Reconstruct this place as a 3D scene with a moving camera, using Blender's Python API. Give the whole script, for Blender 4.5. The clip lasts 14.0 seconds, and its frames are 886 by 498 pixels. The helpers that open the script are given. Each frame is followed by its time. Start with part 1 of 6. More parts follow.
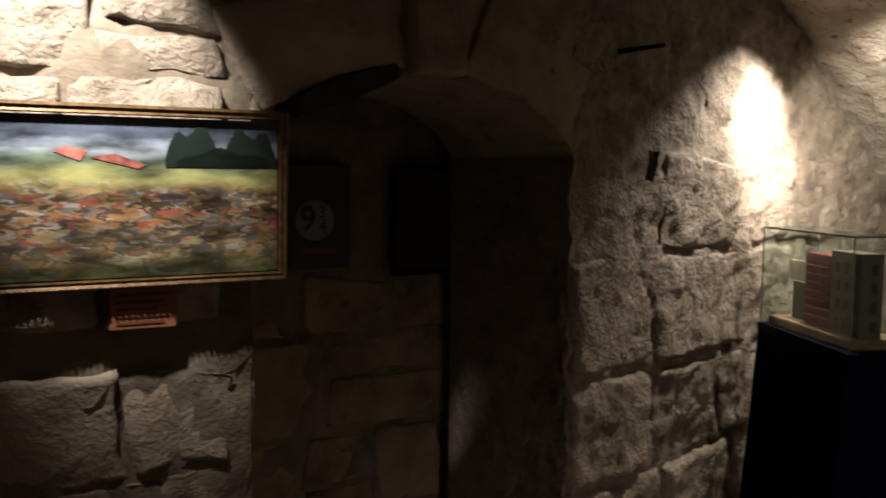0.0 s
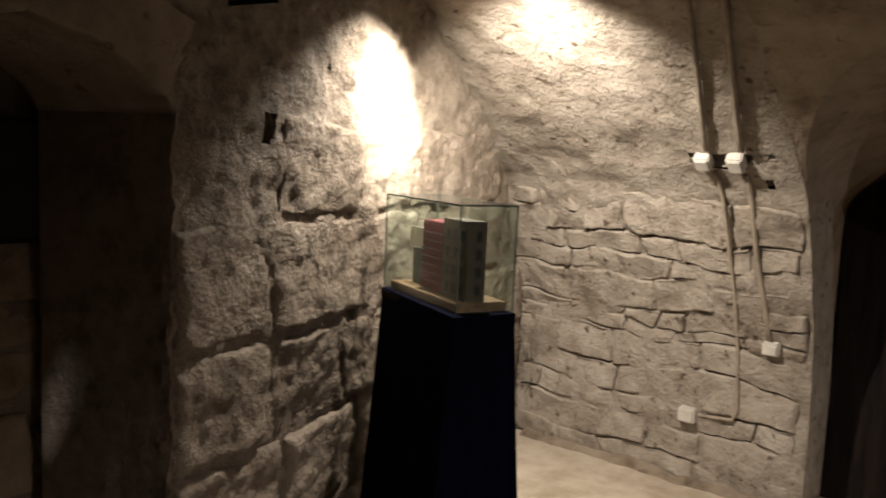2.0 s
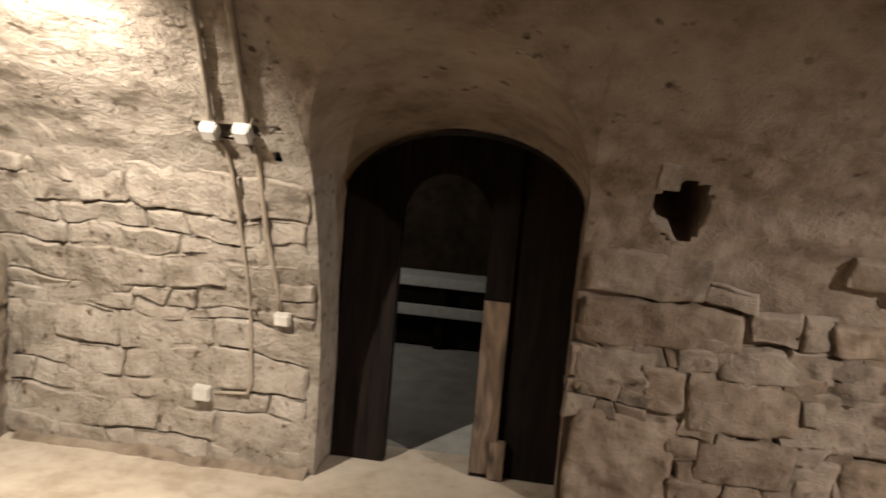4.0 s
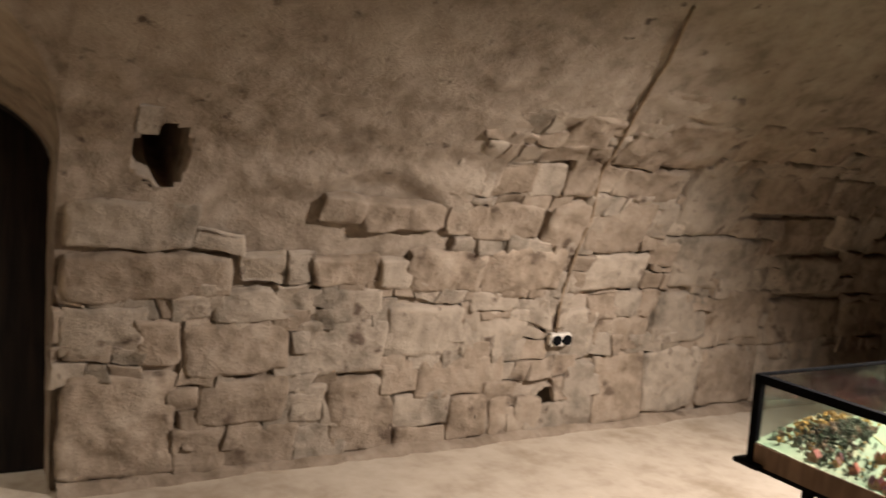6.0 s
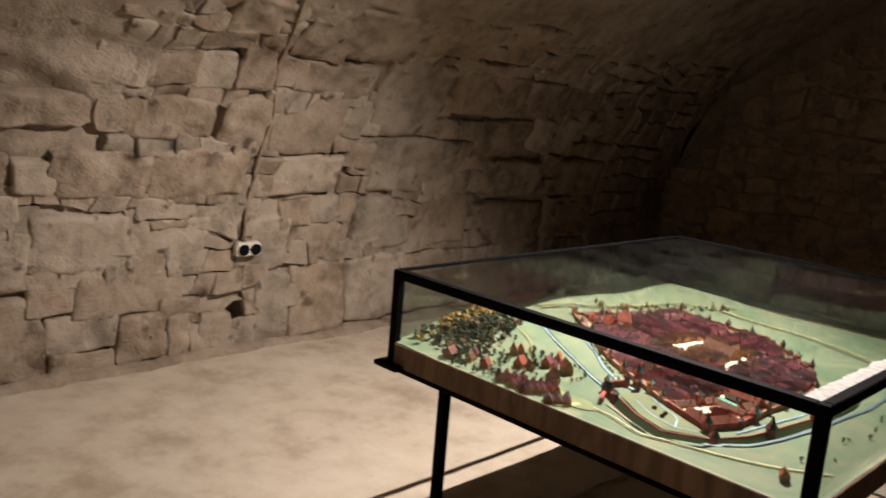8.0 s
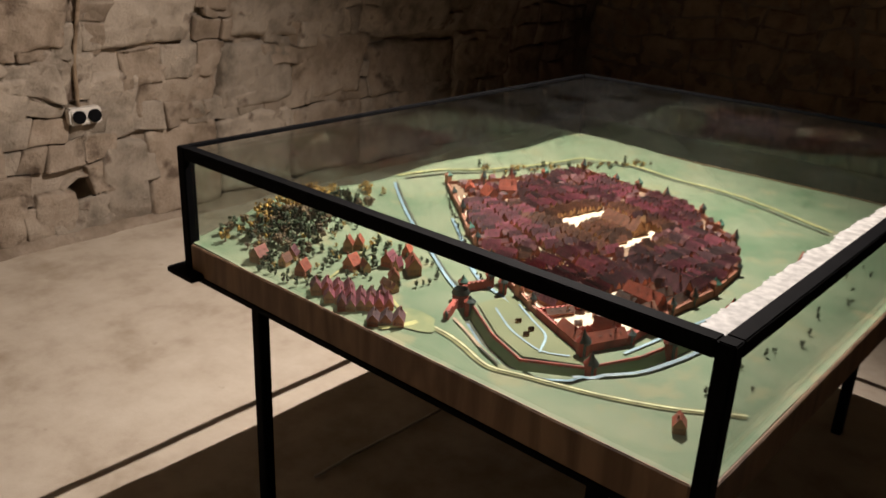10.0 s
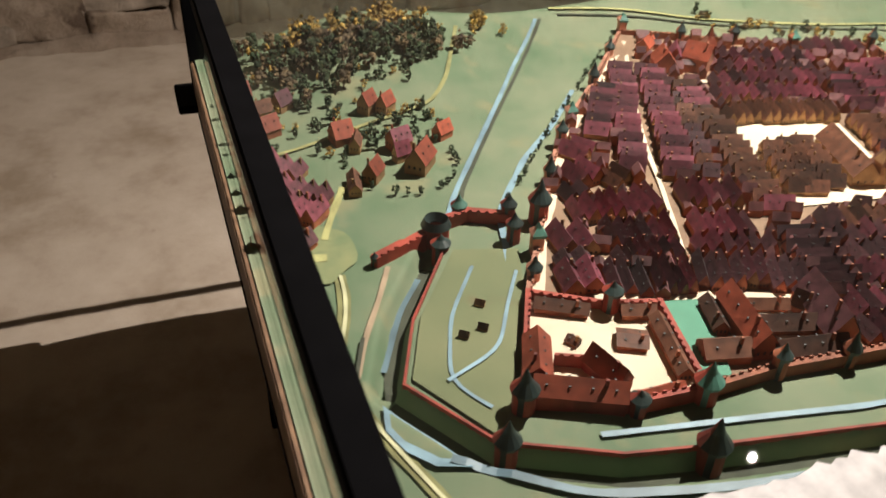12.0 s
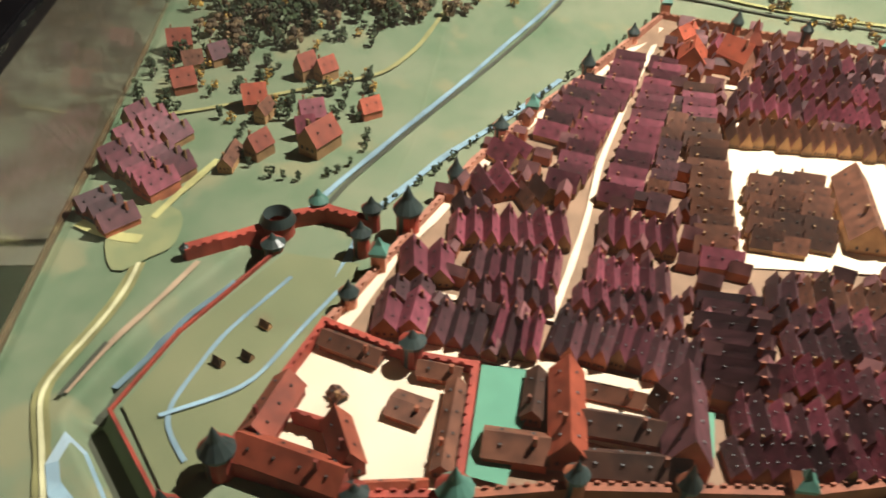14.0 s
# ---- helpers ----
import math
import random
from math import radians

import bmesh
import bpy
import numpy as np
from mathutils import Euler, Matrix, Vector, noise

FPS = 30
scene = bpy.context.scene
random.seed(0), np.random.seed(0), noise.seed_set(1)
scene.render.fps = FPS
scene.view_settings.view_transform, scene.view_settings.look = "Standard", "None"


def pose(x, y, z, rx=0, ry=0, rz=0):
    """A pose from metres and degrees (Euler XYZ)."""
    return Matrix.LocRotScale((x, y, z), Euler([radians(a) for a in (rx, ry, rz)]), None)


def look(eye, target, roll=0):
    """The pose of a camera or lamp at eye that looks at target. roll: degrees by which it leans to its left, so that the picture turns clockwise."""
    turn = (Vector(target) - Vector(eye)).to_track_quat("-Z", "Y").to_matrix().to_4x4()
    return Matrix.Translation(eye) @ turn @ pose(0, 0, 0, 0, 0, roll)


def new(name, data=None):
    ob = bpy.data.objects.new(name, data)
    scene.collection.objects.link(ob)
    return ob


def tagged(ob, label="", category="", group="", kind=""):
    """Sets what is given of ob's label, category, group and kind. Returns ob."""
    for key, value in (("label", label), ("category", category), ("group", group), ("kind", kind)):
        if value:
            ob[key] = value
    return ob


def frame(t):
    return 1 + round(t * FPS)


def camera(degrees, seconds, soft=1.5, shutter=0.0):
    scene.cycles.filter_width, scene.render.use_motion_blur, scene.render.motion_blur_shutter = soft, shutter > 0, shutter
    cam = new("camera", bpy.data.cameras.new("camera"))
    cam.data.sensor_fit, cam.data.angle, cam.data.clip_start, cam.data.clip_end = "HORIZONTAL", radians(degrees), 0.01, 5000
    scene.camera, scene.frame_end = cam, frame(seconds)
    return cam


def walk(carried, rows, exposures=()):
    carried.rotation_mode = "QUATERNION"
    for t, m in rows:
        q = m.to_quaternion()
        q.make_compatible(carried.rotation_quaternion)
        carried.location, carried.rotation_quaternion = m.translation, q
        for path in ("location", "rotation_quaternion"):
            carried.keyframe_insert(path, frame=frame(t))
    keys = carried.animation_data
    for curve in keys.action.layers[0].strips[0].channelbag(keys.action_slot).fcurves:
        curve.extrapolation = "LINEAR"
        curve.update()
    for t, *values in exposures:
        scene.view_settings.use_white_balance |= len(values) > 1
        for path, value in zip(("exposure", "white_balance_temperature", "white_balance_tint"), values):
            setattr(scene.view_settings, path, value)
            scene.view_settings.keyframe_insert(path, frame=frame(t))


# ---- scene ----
cam = camera(56.0, 14.0, 1.6, 0.35)
METRES, EYE, TILT, LEAN, TURN = 8.0, 1.5, 0.0, 0.0, -40.3
PATH = [
    (0, (0.57, -0.038, 1.593), (1.517, 1.716, 1.431), 0.5),
    (0.5, (0.617, -0.034, 1.593), (1.729, 1.617, 1.394), 0.9),
    (1, (0.667, -0.039, 1.602), (1.904, 1.517, 1.382), 1.5),
    (1.5, (0.739, -0.033, 1.604), (2.13, 1.384, 1.371), 2.2),
    (2, (0.796, -0.048, 1.6), (2.33, 1.215, 1.369), 2.6),
    (2.5, (0.823, -0.082, 1.596), (2.496, 0.993, 1.379), 3.0),
    (3, (0.876, -0.09, 1.598), (2.694, 0.717, 1.391), 3.0),
    (3.2, (0.9, -0.105, 1.643), (2.758, 0.6, 1.421), 3.7),
    (5.3, (1.08, 0.114, 1.542), (2.99, -0.444, 1.34), 3.7),
    (5.5, (1.045, 0.106, 1.538), (2.915, -0.573, 1.336), 3.7),
    (6, (1.044, 0.055, 1.53), (2.785, -0.902, 1.305), 3.8),
    (6.5, (1.067, -0.056, 1.504), (2.714, -1.163, 1.258), 3.7),
    (7, (1.067, -0.169, 1.486), (2.617, -1.40, 1.204), 3.6),
    (7.5, (1.079, -0.329, 1.447), (2.548, -1.646, 1.119), 4.0),
    (8, (1.04, -0.477, 1.437), (2.427, -1.868, 1.062), 4.8),
    (8.5, (1.066, -0.635, 1.407), (2.332, -2.118, 0.966), 5.4),
    (9, (1.138, -0.795, 1.413), (2.302, -2.334, 0.885), 4.6),
    (9.2, (1.147, -0.826, 1.429), (2.28, -2.369, 0.851), 4.2),
    (11.3, (1.393, -1.775, 1.277), (2.842, -2.688, 0.244), 1.1),
    (11.5, (1.394, -1.831, 1.281), (2.863, -2.656, 0.204), 1.6),
    (12, (1.411, -1.983, 1.256), (2.938, -2.562, 0.103), 2.3),
    (12.5, (1.5, -2.09, 1.22), (3.02, -2.546, 0.002), 2.0),
    (13, (1.535, -2.156, 1.192), (3.061, -2.498, -0.055), 1.1),
    (13.5, (1.531, -2.263, 1.195), (3.086, -2.455, -0.048), 1.3),
    (14, (1.501, -2.371, 1.21), (3.064, -2.504, -0.03), 1.9),
]
EXPOSURES = [(0.0, -0.45), (1.5, -0.05), (3.0, 0.2), (5.5, 1.35), (6.2, 0.85), (7.0, 0.6), (8.0, 0.45), (9.0, 0.4), (11.5, -0.15), (14.0, -0.12)]
walk(cam, [(t, look(eye, target, roll)) for t, eye, target, roll in PATH], EXPOSURES)

# ---- light ----
world = bpy.data.worlds.new("world")
scene.world = world
world.use_nodes = True
world.node_tree.nodes["Background"].inputs[0].default_value = (0.9, 0.8, 0.7, 1)
world.node_tree.nodes["Background"].inputs[1].default_value = 0.0
WARM = (1.0, 0.915, 0.81)


def lamp(name, kind, eye, target, watts, size=0.03, cone=90, blend=0.5, colour=WARM):
    data = bpy.data.lights.new(name, kind)
    data.energy, data.color, data.shadow_soft_size = watts, colour, size
    if kind == "SPOT":
        data.spot_size, data.spot_blend = radians(cone), blend
    ob = new(name, data)
    ob.matrix_world = look(eye, target)
    return ob


LAMP_CORNER, LAMP_PICTURE, LAMP_TABLE = (3.12, 1.66, 2.12), (0.60, 1.32, 2.18), (2.40, -3.16, 2.08)
lamp("corner_side_light", "SPOT", LAMP_CORNER, (4.75, 2.1, 0.8), 220, 0.03, 114, 1.0)
lamp("corner_beam_light", "SPOT", LAMP_CORNER, (3.13, 2.18, 1.77), 310, 0.012, 52, 0.85)
lamp("corner_wash_light", "SPOT", (3.12, 1.88, 2.20), (2.98, 2.14, 1.20), 125, 0.010, 108, 1.0)
lamp("picture_light", "SPOT", LAMP_PICTURE, (0.74, 1.67, 1.78), 135, 0.02, 56, 0.7, (1.0, 0.95, 0.90))
lamp("table_light", "SPOT", LAMP_TABLE, (3.1, -2.3, 0.0), 285, 0.006, 134, 0.75, (1.0, 0.885, 0.82))
lamp("passage_light", "POINT", (6.7, 2.4, 1.7), (6, 0, 0), 17, 0.1, colour=(1.0, 0.95, 0.86))

# ---- materials ----
def nodes_of(name):
    m = bpy.data.materials.new(name)
    m.use_nodes = True
    n, l = m.node_tree.nodes, m.node_tree.links
    return m, n, l, n["Principled BSDF"]


def rock(name, dark, mid, light, grain=9.0, bump=0.5, deep=0.012, rough=0.9, fine=90.0, vary=0.25, stains=None):
    """A mottled mineral surface: broad stains, grain, pits and a value that differs from piece to piece."""
    m, n, l, out = nodes_of(name)
    at = n.new("ShaderNodeTexCoord").outputs["Object"]
    big, small, pits = n.new("ShaderNodeTexNoise"), n.new("ShaderNodeTexNoise"), n.new("ShaderNodeTexNoise")
    for node, scale, detail in ((big, grain * 0.28, 5), (small, grain, 8), (pits, fine, 4)):
        node.inputs["Scale"].default_value, node.inputs["Detail"].default_value = scale, detail
        node.inputs["Roughness"].default_value = 0.62
        l.new(at, node.inputs["Vector"])
    mix = n.new("ShaderNodeMath")
    mix.operation = "ADD"
    half = n.new("ShaderNodeMath")
    half.operation, half.inputs[1].default_value = "MULTIPLY", 0.5
    l.new(big.outputs["Fac"], mix.inputs[0]), l.new(small.outputs["Fac"], mix.inputs[1]), l.new(mix.outputs[0], half.inputs[0])
    ramp = n.new("ShaderNodeValToRGB")
    e = ramp.color_ramp.elements
    e[0].position, e[0].color, e[1].position, e[1].color = 0.36, (*dark, 1), 0.64, (*light, 1)
    e.new(0.5).color = (*mid, 1)
    l.new(half.outputs[0], ramp.inputs["Fac"])
    hsv = n.new("ShaderNodeHueSaturation")
    info, span = n.new("ShaderNodeObjectInfo"), n.new("ShaderNodeMapRange")
    span.inputs["To Min"].default_value, span.inputs["To Max"].default_value = 1 - vary, 1 + vary
    l.new(info.outputs["Random"], span.inputs["Value"]), l.new(span.outputs[0], hsv.inputs["Value"]), l.new(ramp.outputs["Color"], hsv.inputs["Color"])
    colour = hsv.outputs["Color"]
    if stains:
        blot, edge, over = n.new("ShaderNodeTexNoise"), n.new("ShaderNodeValToRGB"), n.new("ShaderNodeMix")
        blot.inputs["Scale"].default_value, blot.inputs["Detail"].default_value = stains[1], 6
        edge.color_ramp.elements[0].position, edge.color_ramp.elements[1].position = stains[2], stains[2] + 0.1
        over.data_type = "RGBA"
        l.new(at, blot.inputs["Vector"]), l.new(blot.outputs["Fac"], edge.inputs["Fac"]), l.new(edge.outputs["Color"], over.inputs[0])
        l.new(colour, over.inputs[6])
        over.inputs[7].default_value = (*stains[0], 1)
        colour = over.outputs[2]
    l.new(colour, out.inputs["Base Color"])
    total = n.new("ShaderNodeMath")
    total.operation = "MULTIPLY_ADD"
    total.inputs[1].default_value = 0.35
    l.new(pits.outputs["Fac"], total.inputs[0]), l.new(small.outputs["Fac"], total.inputs[2])
    b = n.new("ShaderNodeBump")
    b.inputs["Strength"].default_value, b.inputs["Distance"].default_value = bump, deep
    l.new(total.outputs[0], b.inputs["Height"]), l.new(b.outputs["Normal"], out.inputs["Normal"])
    out.inputs["Roughness"].default_value = rough
    out.inputs["Specular IOR Level"].default_value = 0.25
    return m


def paint(name, colour, rough=0.6, vary=0.15, scale=20.0, bump=0.1, metal=0.0, deep=0.002, island=False):
    """A painted or plain surface with slight mottling."""
    m, n, l, out = nodes_of(name)
    at, tex, ramp = n.new("ShaderNodeTexCoord"), n.new("ShaderNodeTexNoise"), n.new("ShaderNodeValToRGB")
    tex.inputs["Scale"].default_value, tex.inputs["Detail"].default_value = scale, 6
    l.new(at.outputs["Object"], tex.inputs["Vector"]), l.new(tex.outputs["Fac"], ramp.inputs["Fac"])
    e = ramp.color_ramp.elements
    e[0].position, e[1].position = 0.35, 0.65
    e[0].color = (*[c * (1 - vary) for c in colour], 1)
    e[1].color = (*[min(1, c * (1 + vary)) for c in colour], 1)
    hsv, span = n.new("ShaderNodeHueSaturation"), n.new("ShaderNodeMapRange")
    who = n.new("ShaderNodeNewGeometry").outputs["Random Per Island"] if island else n.new("ShaderNodeObjectInfo").outputs["Random"]
    span.inputs["To Min"].default_value, span.inputs["To Max"].default_value = 1 - vary * 1.5, 1 + vary * 1.5
    l.new(who, span.inputs["Value"]), l.new(span.outputs[0], hsv.inputs["Value"]), l.new(ramp.outputs["Color"], hsv.inputs["Color"])
    l.new(hsv.outputs["Color"], out.inputs["Base Color"])
    b = n.new("ShaderNodeBump")
    b.inputs["Strength"].default_value, b.inputs["Distance"].default_value = bump, deep
    l.new(tex.outputs["Fac"], b.inputs["Height"]), l.new(b.outputs["Normal"], out.inputs["Normal"])
    out.inputs["Roughness"].default_value, out.inputs["Metallic"].default_value = rough, metal
    return m


def timber(name, dark, light, scale=3.0, along=(1, 12, 12), rough=0.65):
    m, n, l, out = nodes_of(name)
    at, turn, tex, ramp = n.new("ShaderNodeTexCoord"), n.new("ShaderNodeMapping"), n.new("ShaderNodeTexNoise"), n.new("ShaderNodeValToRGB")
    turn.inputs["Scale"].default_value = along
    tex.inputs["Scale"].default_value, tex.inputs["Detail"].default_value, tex.inputs["Distortion"].default_value = scale, 8, 0.6
    l.new(at.outputs["Object"], turn.inputs["Vector"]), l.new(turn.outputs[0], tex.inputs["Vector"]), l.new(tex.outputs["Fac"], ramp.inputs["Fac"])
    e = ramp.color_ramp.elements
    e[0].position, e[0].color, e[1].position, e[1].color = 0.32, (*dark, 1), 0.68, (*light, 1)
    l.new(ramp.outputs["Color"], out.inputs["Base Color"])
    b = n.new("ShaderNodeBump")
    b.inputs["Strength"].default_value, b.inputs["Distance"].default_value = 0.3, 0.002
    l.new(tex.outputs["Fac"], b.inputs["Height"]), l.new(b.outputs["Normal"], out.inputs["Normal"])
    out.inputs["Roughness"].default_value = rough
    return m


def clear_glass(name, tint, dust=0.02):
    m, n, l, out = nodes_of(name)
    n.remove(out)
    see, shine, haze, fres = n.new("ShaderNodeBsdfTransparent"), n.new("ShaderNodeBsdfGlossy"), n.new("ShaderNodeBsdfDiffuse"), n.new("ShaderNodeMath")
    face, lift = n.new("ShaderNodeLayerWeight"), n.new("ShaderNodeMath")
    a, b, tex, ramp = n.new("ShaderNodeMixShader"), n.new("ShaderNodeMixShader"), n.new("ShaderNodeTexNoise"), n.new("ShaderNodeMapRange")
    see.inputs["Color"].default_value = (*tint, 1)
    shine.inputs["Roughness"].default_value = 0.004
    # gloss that grows towards grazing angles
    lift.operation, lift.inputs[1].default_value = "POWER", 5.0
    fres.operation, fres.inputs[1].default_value, fres.inputs[2].default_value = "MULTIPLY_ADD", 0.9, 0.04
    l.new(face.outputs["Facing"], lift.inputs[0]), l.new(lift.outputs[0], fres.inputs[0])
    haze.inputs["Color"].default_value = (0.7, 0.7, 0.66, 1)
    tex.inputs["Scale"].default_value, tex.inputs["Detail"].default_value = 7, 8
    ramp.inputs["From Min"].default_value, ramp.inputs["From Max"].default_value, ramp.inputs["To Max"].default_value = 0.35, 0.75, dust * 2
    l.new(n.new("ShaderNodeTexCoord").outputs["Object"], tex.inputs["Vector"]), l.new(tex.outputs["Fac"], ramp.inputs["Value"])
    l.new(fres.outputs[0], a.inputs[0]), l.new(see.outputs[0], a.inputs[1]), l.new(shine.outputs[0], a.inputs[2])
    l.new(ramp.outputs[0], b.inputs[0]), l.new(a.outputs[0], b.inputs[1]), l.new(haze.outputs[0], b.inputs[2])
    l.new(b.outputs[0], n["Material Output"].inputs["Surface"])
    return m


def canvas(name):
    """A painted battle landscape: sky, far hills, meadow and a crowd of loose dabs of colour; u to the right, v up, both from 0 to 1."""
    m, n, l, out = nodes_of(name)
    uv = n.new("ShaderNodeTexCoord").outputs["Generated"]
    sep = n.new("ShaderNodeSeparateXYZ")
    l.new(uv, sep.inputs[0])
    wob = n.new("ShaderNodeTexNoise")
    wob.inputs["Scale"].default_value, wob.inputs["Detail"].default_value = 6, 5
    l.new(uv, wob.inputs["Vector"])
    lift = n.new("ShaderNodeMath")
    lift.operation, lift.inputs[1].default_value = "MULTIPLY_ADD", 0.22
    l.new(wob.outputs["Fac"], lift.inputs[0]), l.new(sep.outputs["Z"], lift.inputs[2])
    bands = n.new("ShaderNodeValToRGB")
    e = bands.color_ramp.elements
    e[0].position, e[0].color, e[1].position, e[1].color = 0.0, (0.03, 0.045, 0.02, 1), 1.0, (0.10, 0.12, 0.17, 1)
    for where, c in ((0.16, (0.09, 0.10, 0.03)), (0.3, (0.28, 0.2, 0.08)), (0.55, (0.22, 0.12, 0.05)), (0.68, (0.40, 0.32, 0.10)), (0.76, (0.42, 0.42, 0.13)), (0.83, (0.18, 0.24, 0.17)), (0.88, (0.42, 0.48, 0.52)), (0.96, (0.27, 0.32, 0.40))):
        e.new(where).color = (*c, 1)
    l.new(lift.outputs[0], bands.inputs["Fac"])
    stretch, dab, tint = n.new("ShaderNodeMapping"), n.new("ShaderNodeTexVoronoi"), n.new("ShaderNodeValToRGB")
    stretch.inputs["Scale"].default_value = (58, 1, 34)
    dab.inputs["Scale"].default_value, dab.inputs["Randomness"].default_value = 1.0, 1.0
    shake, add, amount = n.new("ShaderNodeTexNoise"), n.new("ShaderNodeVectorMath"), n.new("ShaderNodeVectorMath")
    shake.inputs["Scale"].default_value, shake.inputs["Detail"].default_value = 22, 8
    amount.operation, amount.inputs[3].default_value = "SCALE", 0.12
    l.new(uv, shake.inputs["Vector"]), l.new(shake.outputs["Color"], amount.inputs[0]), l.new(uv, add.inputs[0]), l.new(amount.outputs[0], add.inputs[1])
    l.new(add.outputs[0], stretch.inputs["Vector"]), l.new(stretch.outputs[0], dab.inputs["Vector"])
    tint.color_ramp.interpolation = "CONSTANT"
    t = tint.color_ramp.elements
    t[0].color, t[1].position, t[1].color = (0.02, 0.025, 0.03, 1), 0.9, (0.5, 0.45, 0.4, 1)
    for where, c in ((0.14, (0.10, 0.05, 0.02)), (0.28, (0.30, 0.16, 0.05)), (0.42, (0.38, 0.05, 0.03)), (0.52, (0.05, 0.06, 0.12)), (0.62, (0.42, 0.3, 0.14)), (0.76, (0.13, 0.15, 0.16)), (0.83, (0.45, 0.2, 0.06))):
        t.new(where).color = (*c, 1)
    one = n.new("ShaderNodeSeparateColor")
    l.new(dab.outputs["Color"], one.inputs[0]), l.new(one.outputs[0], tint.inputs["Fac"])
    mask = n.new("ShaderNodeValToRGB")
    k = mask.color_ramp.elements
    k[0].position, k[0].color, k[1].position, k[1].color = 0.16, (0.15, 0.15, 0.15, 1), 0.76, (0, 0, 0, 1)
    k.new(0.3).color, k.new(0.62).color = (0.6, 0.6, 0.6, 1), (0.75, 0.75, 0.75, 1)
    l.new(lift.outputs[0], mask.inputs["Fac"])
    over = n.new("ShaderNodeMix")
    over.data_type = "RGBA"
    l.new(mask.outputs["Color"], over.inputs[0]), l.new(bands.outputs["Color"], over.inputs[6]), l.new(tint.outputs["Color"], over.inputs[7])
    l.new(over.outputs[2], out.inputs["Base Color"])
    dim = n.new("ShaderNodeHueSaturation")
    dim.inputs["Saturation"].default_value, dim.inputs["Value"].default_value = 0.9, 0.42
    shade, depth, dusk = n.new("ShaderNodeTexNoise"), n.new("ShaderNodeMapRange"), n.new("ShaderNodeMath")
    shade.inputs["Scale"].default_value, shade.inputs["Detail"].default_value = 9, 7
    depth.inputs["From Min"].default_value, depth.inputs["From Max"].default_value = 0.35, 0.65
    depth.inputs["To Min"].default_value, depth.inputs["To Max"].default_value = 0.3, 1.5
    dusk.operation, dusk.inputs[1].default_value = "MULTIPLY", 0.6
    l.new(uv, shade.inputs["Vector"]), l.new(shade.outputs["Fac"], depth.inputs["Value"]), l.new(depth.outputs[0], dusk.inputs[0]), l.new(dusk.outputs[0], dim.inputs["Value"])
    l.new(over.outputs[2], dim.inputs["Color"]), l.new(dim.outputs[0], out.inputs["Base Color"])
    out.inputs["Roughness"].default_value = 0.35
    return m


# stone darkened in colour, so the room beyond the doorway looks unlit
DIM_STONE = rock("dimmed_stone", (0.02, 0.014, 0.009), (0.05, 0.034, 0.022), (0.08, 0.055, 0.035), 9, 0.7, 0.012, vary=0.0)
LIME = rock("limestone", (0.143, 0.106, 0.071), (0.248, 0.192, 0.139), (0.322, 0.262, 0.197), 10, 0.9, 0.02, vary=0.09, stains=((0.10, 0.07, 0.048), 7.0, 0.60))
LIME_PALE = rock("whitewashed_limestone", (0.175, 0.14, 0.105), (0.31, 0.262, 0.208), (0.385, 0.335, 0.275), 11, 1.0, 0.026, fine=60, vary=0.05, stains=((0.085, 0.06, 0.04), 17.0, 0.61))
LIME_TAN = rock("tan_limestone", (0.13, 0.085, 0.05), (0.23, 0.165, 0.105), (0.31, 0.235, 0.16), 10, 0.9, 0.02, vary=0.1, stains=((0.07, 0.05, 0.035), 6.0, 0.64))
LIME_GREY = rock("weathered_limestone", (0.14, 0.115, 0.085), (0.28, 0.23, 0.175), (0.36, 0.30, 0.23), 9, 0.9, 0.02, vary=0.1, stains=((0.10, 0.07, 0.05), 9.0, 0.61))
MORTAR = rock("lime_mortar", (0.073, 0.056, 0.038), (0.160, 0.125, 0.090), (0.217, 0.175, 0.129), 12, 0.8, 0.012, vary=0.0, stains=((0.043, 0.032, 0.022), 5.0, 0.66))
PLASTER = rock("vault_plaster", (0.149, 0.112, 0.078), (0.267, 0.214, 0.160), (0.341, 0.282, 0.218), 8, 1.0, 0.016, vary=0.0, stains=((0.081, 0.058, 0.041), 13.0, 0.64))
HEWN = rock("hewn_limestone", (0.136, 0.106, 0.075), (0.248, 0.198, 0.150), (0.322, 0.269, 0.211), 20, 1.0, 0.026, rough=0.55, fine=75, vary=0.12)
FLOOR = rock("worn_floor_screed", (0.300, 0.240, 0.170), (0.430, 0.362, 0.280), (0.500, 0.435, 0.345), 6, 0.35, 0.006, rough=0.7, vary=0.0, stains=((0.176, 0.131, 0.086), 7.0, 0.70))
GREY_FLOOR = rock("passage_floor", (0.26, 0.25, 0.22), (0.36, 0.345, 0.31), (0.44, 0.42, 0.38), 5, 0.2, 0.005, vary=0.0)
BLACK = paint("black_steel", (0.0035, 0.0035, 0.004), 0.7, 0.2, 30, 0.15)
DRAPE = paint("navy_cloth", (0.0025, 0.003, 0.009), 0.95, 0.2, 60, 0.3)
VOID = paint("near_black", (0.02, 0.016, 0.012), 0.95)
OAK_DARK = timber("dark_oak", (0.004, 0.003, 0.0025), (0.016, 0.010, 0.007), 3, (12, 12, 1), 0.85)
OAK_PALE = timber("worn_pale_wood", (0.03, 0.02, 0.013), (0.27, 0.185, 0.12), 2.2, (9, 9, 1.6))
PINE = timber("plinth_wood", (0.13, 0.072, 0.038), (0.27, 0.165, 0.088), 3, (9, 9, 1.2))
